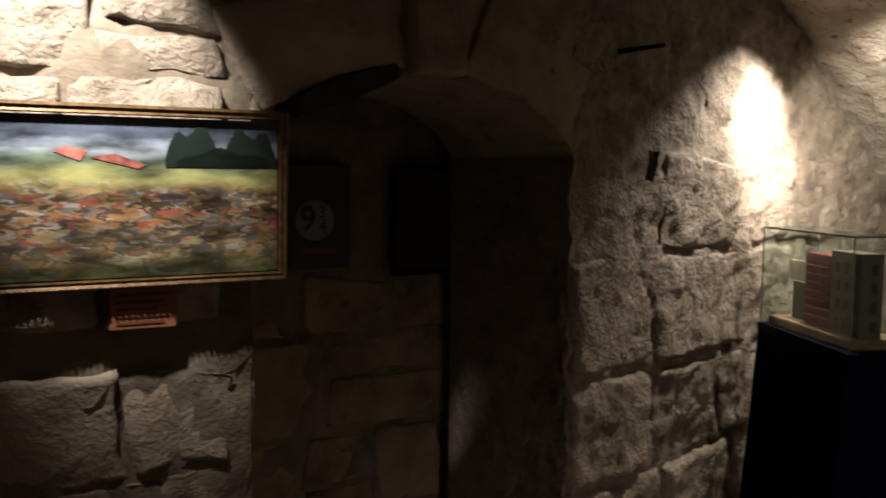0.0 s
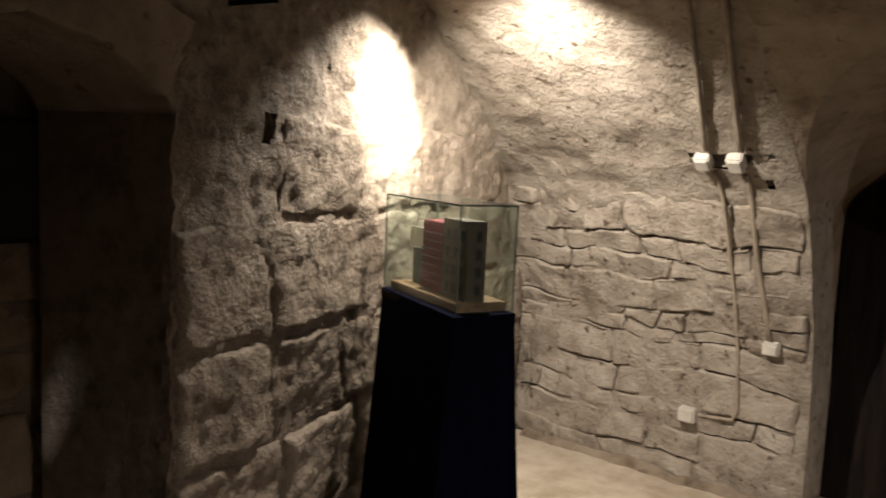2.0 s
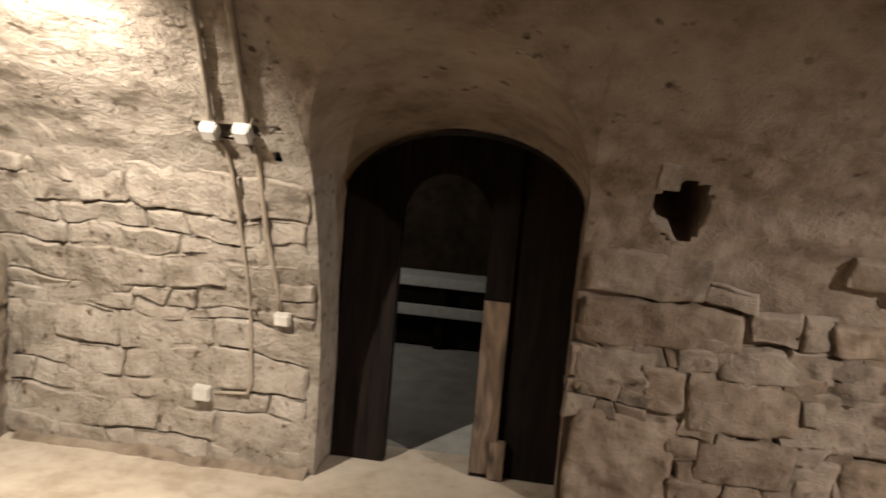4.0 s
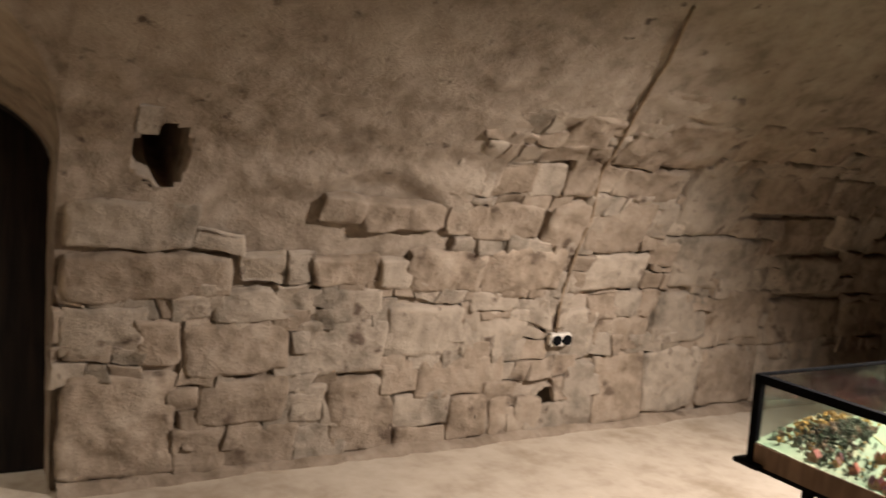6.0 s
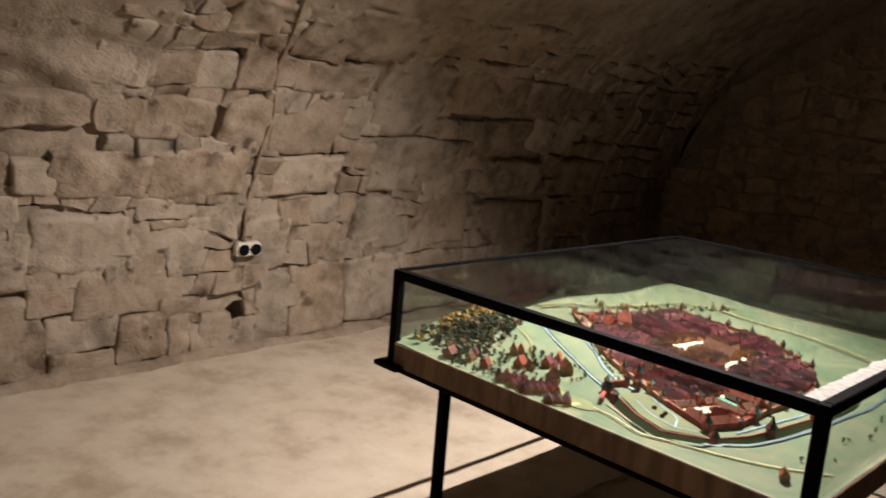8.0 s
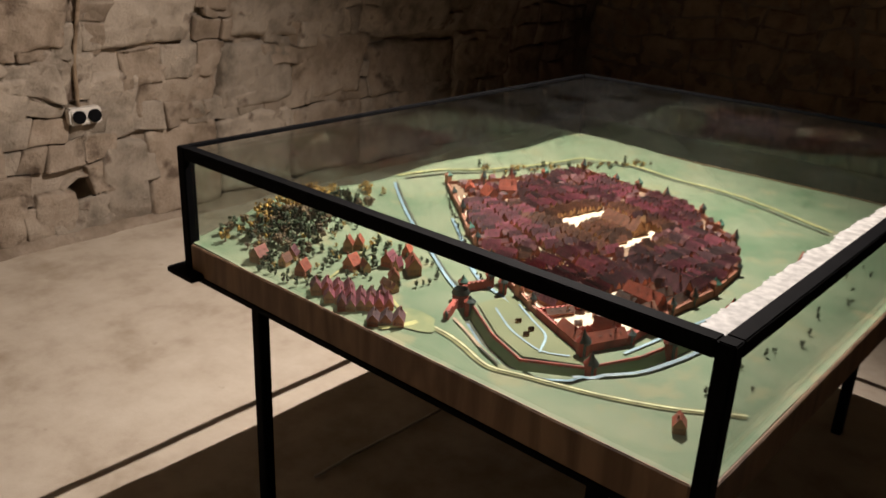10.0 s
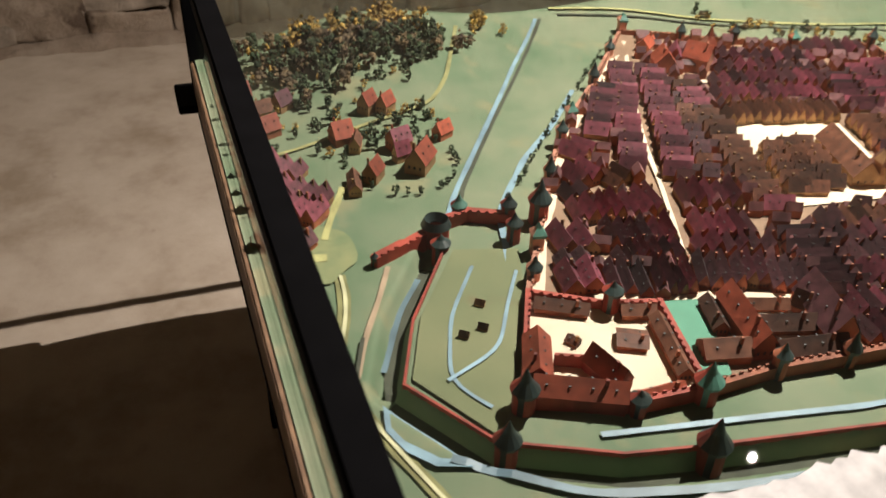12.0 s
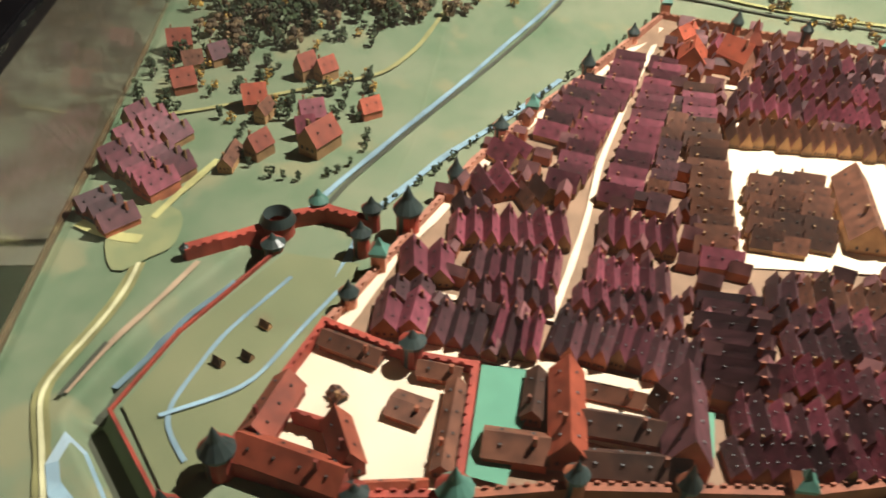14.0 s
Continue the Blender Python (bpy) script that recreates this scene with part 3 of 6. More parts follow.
# ---- the alcove, its door and the room beyond ----
def build_alcove():
    alcove = tagged(empty("doorway_alcove"), "splayed plastered alcove round the arched doorway", "alcove", kind="structure")
    ys = [ALCOVE_Y + ALCOVE_HALF * math.cos(a) for a in np.linspace(0, math.pi, 41)]

    def inner(y):
        k = min(1.0, abs(y - ALCOVE_Y) / (ALCOVE_HALF + 0.02))
        return 1.32 + 0.40 * math.sqrt(max(0.0, 1 - k * k))

    def loft(name, ring0, ring1, material, steps):
        verts, faces = [], []
        for a, b in zip(ring0, ring1):
            for j in range(steps + 1):
                p = Vector(a).lerp(Vector(b), j / steps)
                if 0 < j < steps:
                    p += Vector((0, 0, 1)) * 0.008 * rough_at(p, 6) + Vector((0, 1, 0)) * 0.006 * rough_at(p, 7)
                verts.append(p)
        n = steps + 1
        for i in range(len(ring0) - 1):
            for j in range(steps):
                a = i * n + j
                faces.append((a, a + 1, a + n + 1, a + n))
        return sheet(name, verts, faces, material, alcove)

    mouth = [east(ys[0], v, 0) for v in np.linspace(0, 1.45, 14)] + [east(y, lunette_edge(y), 0) for y in ys] + [east(ys[-1], v, 0) for v in np.linspace(1.45, 0, 14)]
    throat = [(4.88, ys[0] + 0.02, z) for z in np.linspace(0, 1.30, 14)] + [(4.88, y + 0.02 * (y - ALCOVE_Y), inner(y)) for y in ys] + [(4.88, ys[-1] - 0.0, z) for z in np.linspace(1.30, 0, 14)]
    deep = [(5.32, p[1], p[2]) for p in throat]
    loft("splay", mouth, throat, PLASTER, 12)
    loft("tunnel", throat, deep, LIME_TAN, 8)
    # wall of the far room round the doorway
    bm = bmesh.new()
    box(bm, (5.30, 1.01, 0.0), (5.5, 3.4, 2.9))
    box(bm, (5.30, -2.2, 0.0), (5.5, -0.19, 2.9))
    box(bm, (5.30, -0.19, 1.72), (5.5, 1.01, 2.9))
    tagged(part("wall_passage_near", bm, DIM_STONE), "stone wall round the doorway, seen from the room beyond", "wall", kind="structure")


build_alcove()


def build_door():
    """A dark timber frame with an arched opening and a pale worn post edge."""
    door = tagged(empty("door_1", (5.1, 0.41, 0)), "dark oak door frame with one pale worn jamb, standing open", "door", kind="structure")

    def panel(y0, y1, x0, x1, top, steps=10):
        bm = bmesh.new()
        verts = []
        for i in range(steps + 1):
            y = y0 + (y1 - y0) * i / steps
            verts.append([bm.verts.new((x - 5.1, y - 0.41, z)) for x, z in ((x0, 0.0), (x1, 0.0), (x1, top(y)), (x0, top(y)))])
        for a, b in zip(verts, verts[1:]):
            for k in range(4):
                bm.faces.new((a[k], a[(k + 1) % 4], b[(k + 1) % 4], b[k]))
        bm.faces.new(verts[0]), bm.faces.new(verts[-1][::-1])
        bmesh.ops.recalc_face_normals(bm, faces=bm.faces)
        return bm

    def crown(y):
        k = min(1, abs(y - 0.41) / 0.6)
        return 1.32 + 0.37 * math.sqrt(1 - k * k)

    part("jamb_panel", panel(0.71, 0.99, 5.06, 5.14, crown), OAK_DARK, door)
    part("jamb_panel", panel(-0.18, 0.13, 5.06, 5.14, crown), OAK_DARK, door)
    part("post", panel(0.13, 0.262, 5.03, 5.17, crown), OAK_DARK, door)
    part("worn_edge", solid((-0.08, -0.278, 0.02), (-0.068, -0.15, 0.90), 0.003), OAK_PALE, door, "pale worn lower half of the post")
    part("foot_block", solid((-0.10, -0.32, 0.0), (-0.05, -0.24, 0.2), 0.006), OAK_PALE, door, "pale block at the post's foot")
    # arched head
    bm = bmesh.new()
    ring = []
    for a in np.linspace(0, math.pi, 17):
        y, z = 0.486 + 0.226 * math.cos(a), 1.26 + 0.24 * math.sin(a)
        ring.append((y - 0.41, z, y - 0.41, max(crown(y), z + 0.05)))
    vs = [[bm.verts.new((dx, p[0 if k in (0, 1) else 2], p[1 if k in (0, 1) else 3])) for k, dx in ((0, -0.04), (1, 0.04), (2, 0.04), (3, -0.04))] for p in ring]
    for a, b in zip(vs, vs[1:]):
        for k in range(4):
            bm.faces.new((a[k], a[(k + 1) % 4], b[(k + 1) % 4], b[k]))
    bmesh.ops.recalc_face_normals(bm, faces=bm.faces)
    part("arched_head", bm, OAK_DARK, door)


build_door()


def build_passage():
    room = tagged(empty("wall_passage"), "dim rough walls of the room beyond the doorway", "wall", kind="structure")
    part("passage_end", solid((PASSAGE_BACK, -2.2, 0), (PASSAGE_BACK + 0.2, 3.4, 2.9)), DIM_STONE, room)
    part("passage_side", solid((5.5, 3.2, 0), (PASSAGE_BACK, 3.4, 2.9)), DIM_STONE, room)
    part("passage_side", solid((5.5, -2.2, 0), (PASSAGE_BACK, -2.0, 2.9)), DIM_STONE, room)
    tagged(part("ceiling_passage", solid((5.3, -2.2, 2.9), (PASSAGE_BACK + 0.2, 3.4, 3.05)), DIM_STONE), "dark ceiling of the room beyond", "ceiling", kind="structure")
    bench = tagged(empty("bench", (7.8, 0.8, 0)), "long bench with two pale painted boards", "bench")
    part("seat", solid((-0.2, -1.3, 0.50), (0.2, 1.3, 0.58), 0.006), BENCH_WHITE, bench)
    part("front_board", solid((-0.26, -1.3, 0.27), (-0.22, 1.3, 0.36), 0.006), BENCH_WHITE, bench)
    for y in (-1.1, 0.0, 1.1):
        part("leg", solid((-0.22, y - 0.04, 0.0), (0.17, y + 0.04, 0.50), 0.005), OAK_DARK, bench)
    part("back_panel", solid((-0.16, -1.3, 0.02), (-0.12, 1.3, 0.50), 0.004), OAK_DARK, bench)


build_passage()

# ---- the town model in its glass case ----
TX0, TX1, TY0, TY1 = 1.555, 2.79, -3.61, -2.038
TOP, BASE, GROUND = 0.92, 0.636, 0.704
case = tagged(empty("model_table", ((TX0 + TX1) / 2, (TY0 + TY1) / 2, 0)), "black steel table with a glass case over a wooden-sided town model", "display case")
OFF = Matrix.Translation(-case.location)


def tpart(name, bm, material, parent=None, label="", smooth=False):
    if parent is None or parent is case:
        bmesh.ops.transform(bm, matrix=OFF, verts=bm.verts)
        return part(name, bm, material, case, label, smooth)
    bmesh.ops.transform(bm, matrix=OFF, verts=bm.verts)
    return part(name, bm, material, parent, label, smooth)


def build_case():
    t = 0.026
    for x, y in ((TX0, TY0), (TX1, TY0), (TX0, TY1), (TX1, TY1)):
        sx, sy = (1 if x == TX0 else -1), (1 if y == TY0 else -1)
        t = 0.026 if y == TY1 or x == TX0 else 0.006
        tpart("corner_post", solid((min(x, x + sx * t), min(y, y + sy * t), BASE), (max(x, x + sx * t), max(y, y + sy * t), TOP), 0.002), BLACK)
        bracket = solid((min(x - sx * 0.026, x + sx * 0.07), min(y - sy * 0.03, y + sy * 0.07), BASE - 0.004), (max(x - sx * 0.026, x + sx * 0.07), max(y - sy * 0.03, y + sy * 0.07), BASE + 0.010), 0.002)
        tpart("corner_bracket", bracket, BLACK)
        t = 0.026
        lx, ly = x + sx * 0.19, y + sy * 0.06
        tpart("leg", solid((lx - 0.014, ly - 0.014, 0.0), (lx + 0.014, ly + 0.014, BASE), 0.002), BLACK)
    tpart("top_rail", solid((TX0 + t, TY1 - t, TOP - t), (TX1 - t, TY1, TOP), 0.002), BLACK)
    tpart("top_rail", solid((TX0, TY0 + t, TOP - t), (TX0 + t, TY1 - t, TOP), 0.002), BLACK)
    tpart("edge_strip", solid((TX1 - 0.013, TY0 + t, TOP - 0.009), (TX1, TY1 - t, TOP), 0.001), BLACK)
    tpart("edge_strip", solid((TX0 + t, TY0, TOP - 0.009), (TX1 - 0.006, TY0 + 0.013, TOP), 0.001), BLACK)
    tpart("base_rail", solid((TX0 + 0.02, TY1 - t, BASE - 0.014), (TX1 - 0.02, TY1, BASE), 0.002), BLACK)
    tpart("base_rail", solid((TX0 + 0.02, TY0, BASE - 0.014), (TX1 - 0.02, TY0 + t, BASE), 0.002), BLACK)
    tpart("base_board", solid((TX0 + 0.015, TY0 + 0.023, BASE - 0.018), (TX1 - 0.015, TY1 - 0.023, BASE + 0.02)), OAK_DARK)
    tpart("stretcher", solid((TX0 + 0.27, TY0 + 0.04, 0.3), (TX1 - 0.27, TY0 + 0.06, 0.324), 0.002), BLACK)
    e = 0.027
    for lo, hi in (((TX0 + e, TY1 - 0.007, BASE), (TX1 - e, TY1 - 0.001, GROUND)), ((TX0 + e, TY0 + 0.001, BASE), (TX1 - e, TY0 + 0.007, GROUND)), ((TX0 + 0.001, TY0 + e, BASE), (TX0 + 0.007, TY1 - e, GROUND)), ((TX1 - 0.007, TY0 + e, BASE), (TX1 - 0.001, TY1 - e, GROUND))):
        tpart("plinth_board", solid(lo, hi, 0.002), PINE, label="reddish-brown wooden edge board")
    panes = [((TX0 + e, TY1 - 0.020, GROUND), (TX1 - e, TY1 - 0.015, TOP - e)), ((TX0 + e, TY0 + 0.015, GROUND), (TX1 - e, TY0 + 0.020, TOP - e)), ((TX0 + 0.015, TY0 + e, GROUND), (TX0 + 0.020, TY1 - e, TOP - e)), ((TX1 - 0.020, TY0 + e, GROUND), (TX1 - 0.015, TY1 - e, TOP - e)), ((TX0 + e, TY0 + e, TOP - 0.012), (TX1 - e, TY1 - e, TOP - 0.007))]
    for lo, hi in panes:
        pane = tpart("pane", solid(lo, hi), GLASS, label="clear glass pane")
        pane.visible_shadow = False


build_case()


def build_glue_strip():
    """A ragged strip of old white adhesive under the top pane's edge."""
    bm = bmesh.new()
    n, prev, o = int(1.30 / 0.006), None, 0.028
    for k in range(n + 1):
        q = k * 0.006
        w = 0.040 - 0.020 * q + 0.010 * noise.noise(Vector((q * 14, 0, 1))) + 0.007 * noise.noise(Vector((q * 110, 0, 2)))
        pair = [bm.verts.new((x, TY1 - 0.026 - q, TOP - 0.0055)) for x in (TX0 + o, TX0 + o + max(w, 0.004))]
        if prev:
            bm.faces.new((prev[0], pair[0], pair[1], prev[1]))
        prev = pair
    for f in bm.faces:
        f.normal_update()
        if f.normal.z < 0:
            f.normal_flip()
    tpart("adhesive_strip", bm, paint("old_adhesive", (0.62, 0.60, 0.56), 0.5, 0.25, 60, 0.2), label="ragged strip of white adhesive")


build_glue_strip()

# ---- the town model ----
GRASS = rock("model_grass", (0.105, 0.170, 0.095), (0.185, 0.228, 0.140), (0.250, 0.268, 0.170), 11, 0.4, 0.003, 0.75, 160, 0.0, ((0.25, 0.25, 0.145), 13.0, 0.57))
GRASS_DULL = rock("model_meadow", (0.15, 0.175, 0.095), (0.20, 0.215, 0.115), (0.245, 0.245, 0.135), 9, 0.25, 0.003, 0.8, 160, 0.0, ((0.19, 0.15, 0.085), 11.0, 0.62))
ROAD_PAINT = paint("model_road", (0.39, 0.37, 0.155), 0.8, 0.25, 30, 0.2)
ROAD_PALE = paint("model_road_rut", (0.58, 0.55, 0.33), 0.8, 0.2, 30, 0.2)
TRODDEN = rock("model_trodden_grass", (0.17, 0.22, 0.115), (0.24, 0.265, 0.135), (0.32, 0.32, 0.155), 30, 0.3, 0.003, 0.8, 160, 0.0)
FOOTWAY = paint("model_footpath", (0.42, 0.30, 0.20), 0.8, 0.2, 30, 0.2)
STREAM = paint("model_water", (0.20, 0.30, 0.36), 0.5, 0.25, 25, 0.1)
DITCH = paint("model_ditch", (0.07, 0.075, 0.05), 0.85, 0.2, 25, 0.2)
# street ground coloured darker than the paving, as if houses shaded it
ALLEY_SHADE = paint("model_alley_shade", (0.26, 0.16, 0.10), 0.8, 0.2, 25, 0.1)
PAVED = paint("model_paving", (0.80, 0.66, 0.49), 0.8, 0.08, 25, 0.1)
BRICK_RED = paint("model_red_wall", (0.29, 0.045, 0.027), 0.7, 0.3, 40, 0.3)
BRICK_PINK = paint("model_town_wall", (0.60, 0.26, 0.17), 0.75, 0.2, 40, 0.3)
ROOF_PLUM = paint("model_plum_roof", (0.175, 0.040, 0.056), 0.6, 0.4, 60, 0.4)
ROOF_DARK = paint("model_dark_roof", (0.075, 0.027, 0.031), 0.65, 0.42, 60, 0.4)
ROOF_RED = paint("model_red_roof", (0.34, 0.07, 0.035), 0.6, 0.28, 60, 0.4)
ROOF_BROWN = paint("model_brown_roof", (0.130, 0.050, 0.028), 0.65, 0.4, 60, 0.4)
ROOF_SLATE = paint("model_slate_roof", (0.035, 0.05, 0.047), 0.35, 0.25, 60, 0.3)
ROOF_COPPER = paint("model_copper_roof", (0.09, 0.22, 0.17), 0.5, 0.2, 60, 0.3)
FACADE = paint("model_ochre_facade", (0.36, 0.20, 0.09), 0.75, 0.25, 50, 0.2)
FACADE_RED = paint("model_red_facade", (0.32, 0.10, 0.05), 0.75, 0.25, 50, 0.2)
WINDOW_DARK = paint("model_window", (0.02, 0.016, 0.015), 0.5)
LEAF_DARK = paint("model_dark_leaf", (0.035, 0.055, 0.022), 0.85, 0.35, 80, 0.5, island=True)
LEAF_GOLD = paint("model_autumn_leaf", (0.42, 0.26, 0.06), 0.85, 0.35, 80, 0.5, island=True)
LEAF_RUST = paint("model_rusty_leaf", (0.15, 0.10, 0.05), 0.85, 0.35, 80, 0.5, island=True)

model = tagged(empty("town_model", ((TX0 + TX1) / 2, (TY0 + TY1) / 2, BASE)), "painted scale model of a walled medieval town with castle and fields", "scale model")
MOFF = Matrix.Translation(-model.location)


BASTION = [(2.15, -2.266), (2.035, -2.19), (1.947, -2.153), (1.856, -2.21), (1.811, -2.308), (1.795, -2.39), (1.766, -2.57), (1.755, -2.80), (1.80, -3.05)]


def moat(x, y):
    """Depth of the trench before the outer wall."""
    deep = 0.0
    for (x0, y0), (x1, y1) in zip(BASTION, BASTION[1:]):
        dx, dy = x1 - x0, y1 - y0
        far = math.hypot(dx, dy)
        t, s = ((x - x0) * dx + (y - y0) * dy) / far, ((x - x0) * dy - (y - y0) * dx) / far
        if -0.02 < t < far + 0.02 and 0.001 < s < 0.034:
            deep = max(deep, 0.022 * min(1.0, (s - 0.001) / 0.008, (0.034 - s) / 0.012) * min(1.0, (t + 0.02) / 0.02, (far + 0.02 - t) / 0.02))
    return deep


def ground_z(x, y):
    hill = 0.052 * math.exp(-((x - 2.77) / 0.17) ** 2 - ((y + 2.33) / 0.20) ** 2)
    ridge = 0.046 * math.exp(-((x - 2.82) / 0.10) ** 2 - ((y + 2.85) / 0.36) ** 2) + 0.02 * math.exp(-((x - 2.7) / 0.2) ** 2 - ((y + 3.5) / 0.2) ** 2)
    return GROUND - 0.004 - moat(x, y) + hill + ridge + 0.004 * noise.noise(Vector((x * 5, y * 5, 1)))


def mpart(name, bm, material, parent=None, label="", smooth=False):
    bmesh.ops.transform(bm, matrix=MOFF, verts=bm.verts)
    return part(name, bm, material, parent or model, label, smooth)


def build_terrain():
    e = 0.009
    xs, ys = np.linspace(TX0 + e, TX1 - e, 340), np.linspace(TY0 + e, TY1 - e, 430)
    verts = [Vector((x, y, ground_z(x, y))) - model.location for x in xs for y in ys]
    n = len(ys)
    faces = [(i * n + j, (i + 1) * n + j, (i + 1) * n + j + 1, i * n + j + 1) for i in range(len(xs) - 1) for j in range(n - 1)]
    c = len(verts)
    rim = [i * n for i in range(len(xs))] + [(len(xs) - 1) * n + j for j in range(1, n)] + [i * n + n - 1 for i in range(len(xs) - 2, -1, -1)] + [j for j in range(n - 2, 0, -1)]
    verts += [Vector((verts[r].x, verts[r].y, 0.022)) for r in rim]
    faces += [(rim[k], rim[(k + 1) % len(rim)], c + (k + 1) % len(rim), c + k) for k in range(len(rim))]
    sheet("terrain", verts, faces, GRASS, model, "pale green painted ground with a wooded hill")


def band(name, pts, width, material, lift, closed=False):
    """A painted strip that follows the ground."""
    fine = []
    for (x0, y0), (x1, y1) in zip(pts, pts[1:]):
        steps = max(2, int(math.hypot(x1 - x0, y1 - y0) / 0.012))
        fine += [(x0 + (x1 - x0) * k / steps, y0 + (y1 - y0) * k / steps) for k in range(steps)]
    fine.append(pts[-1])
    for _ in range(4):
        fine = [fine[0]] + [((a[0] + 2 * b[0] + c[0]) / 4, (a[1] + 2 * b[1] + c[1]) / 4) for a, b, c in zip(fine, fine[1:], fine[2:])] + [fine[-1]]
    bm, prev = bmesh.new(), None
    for i, (x, y) in enumerate(fine):
        a, b = fine[max(0, i - 1)], fine[min(len(fine) - 1, i + 1)]
        d = Vector((b[0] - a[0], b[1] - a[1])).normalized()
        w = (width if not callable(width) else width(i / (len(fine) - 1))) / 2 * (1 + 0.25 * noise.noise(Vector((x * 30, y * 30, lift * 900))))
        pair = [bm.verts.new((x - d.y * s * w, y + d.x * s * w, ground_z(x, y) + lift)) for s in (-1, 1)]
        if prev:
            bm.faces.new((prev[0], pair[0], pair[1], prev[1]))
        prev = pair
    bmesh.ops.recalc_face_normals(bm, faces=bm.faces)
    for f in bm.faces:
        if f.normal.z < 0:
            f.normal_flip()
    return mpart(name, bm, material)


def patch(name, corners, material, lift):
    bm = bmesh.new()
    f = bm.faces.new([bm.verts.new((x, y, ground_z(x, y) + lift)) for x, y in corners])
    bmesh.ops.triangulate(bm, faces=[f])
    for f in bm.faces:
        if f.normal.z < 0:
            f.normal_flip()
    return mpart(name, bm, material)


build_terrain()
RING = [(2.035, -2.319), (2.095, -2.355), (2.192, -2.413), (2.289, -2.469), (2.402, -2.554), (2.521, -2.66), (2.68, -2.79), (2.635, -2.89), (2.60, -2.98), (2.56, -3.08), (2.515, -3.215), (2.39, -3.19), (2.216, -3.166), (2.08, -3.10), (1.93, -2.96), (1.852, -2.80), (1.840, -2.66), (1.852, -2.50), (1.848, -2.416)]
CASTLE = [(2.03, -2.316), (1.987, -2.388), (1.972, -2.441), (1.848, -2.416), (1.851, -2.345), (1.888, -2.248), (2.03, -2.316)]
patch("streets", RING + [(1.972, -2.441)], ALLEY_SHADE, 0.0035)
patch("castle_yard", CASTLE[:-1], PAVED, 0.006)
patch("market_square", [(2.32, -2.772), (2.102, -2.713), (2.078, -2.886), (2.286, -2.946)], PAVED, 0.005)
band("main_street", [(2.03, -2.513), (2.055, -2.524), (2.106, -2.546), (2.188, -2.579), (2.284, -2.612), (2.443, -2.683), (2.60, -2.76)], 0.0065, PAVED, 0.006)
band("main_street", [(2.03, -2.328), (2.095, -2.362), (2.138, -2.383), (2.192, -2.42), (2.289, -2.477), (2.40, -2.562), (2.52, -2.668), (2.65, -2.78)], 0.014, PAVED, 0.006)
band("main_street", [(2.008, -2.385), (1.99, -2.44), (1.975, -2.498), (1.956, -2.56), (1.930, -2.63)], 0.012, PAVED, 0.0065)
band("main_street", [(2.075, -2.405), (2.06, -2.44), (2.052, -2.52)], 0.007, PAVED, 0.0065)
band("main_street", [(2.372, -2.782), (2.335, -2.90), (2.315, -2.96)], 0.012, PAVED, 0.0065)
band("main_street", [(2.47, -2.82), (2.44, -2.90)], 0.012, PAVED, 0.0065)
GARDEN = paint("model_garden", (0.12, 0.33, 0.22), 0.8, 0.12)
patch("convent_garden", [(1.978, -2.447), (1.968, -2.492), (1.858, -2.452), (1.868, -2.424)], GARDEN, 0.008)
patch("convent_garden", [(1.924, -2.604), (1.921, -2.626), (1.878, -2.612), (1.880, -2.598)], GARDEN, 0.008)
patch("convent_court", [(1.945, -2.515), (1.925, -2.575), (1.88, -2.56), (1.90, -2.505)], PAVED, 0.008)
patch("meadow", [(1.95, -2.162), (2.035, -2.198), (2.14, -2.272), (2.12, -2.345), (2.06, -2.325), (1.96, -2.272), (1.885, -2.235), (1.862, -2.212)], GRASS_DULL, 0.003)
LANE = [(2.13, -2.135), (2.10, -2.134), (2.052, -2.122), (1.99, -2.098), (1.969, -2.091), (1.923, -2.109), (1.88, -2.122), (1.80, -2.15), (1.70, -2.20), (1.60, -2.26)]
band("road", LANE, 0.014, ROAD_PAINT, 0.002)
band("road_rut", [(x - 0.002, y - 0.001) for x, y in LANE], 0.004, ROAD_PALE, 0.0035)
band("road", [(2.195, -2.062), (2.168, -2.096), (2.165, -2.13)], 0.013, ROAD_PAINT, 0.003)
band("hedge_line", [(2.205, -2.062), (2.176, -2.096)], 0.004, DITCH, 0.005)
band("road", [(2.20, -2.135), (2.238, -2.15), (2.31, -2.184)], 0.009, ROAD_PAINT, 0.003)
band("road", [(2.405, -2.085), (2.42, -2.145), (2.46, -2.235), (2.486, -2.312), (2.51, -2.371), (2.577, -2.419), (2.73, -2.49)], 0.007, ROAD_PAINT, 0.0032)
band("path", [(2.13, -2.191), (2.073, -2.164), (2.02, -2.135), (1.966, -2.113)], 0.006, FOOTWAY, 0.003)
band("hedge_line", [(2.02, -2.133), (1.99, -2.121), (1.962, -2.111)], 0.004, DITCH, 0.0045)
patch("square", [(2.18 + 0.058 * math.cos(k) * (1 + 0.2 * math.sin(3 * k)), -2.13 + 0.036 * math.sin(k)) for k in np.linspace(0, 6.2, 22)], TRODDEN, 0.0025)
band("ditch", [(2.75, -2.662), (2.45, -2.453), (2.262, -2.328), (2.21, -2.305)], 0.006, DITCH, 0.0022)
band("stream", [(2.748, -2.652), (2.60, -2.545), (2.443, -2.441), (2.26, -2.319), (2.20, -2.285)], 0.007, STREAM, 0.0035)
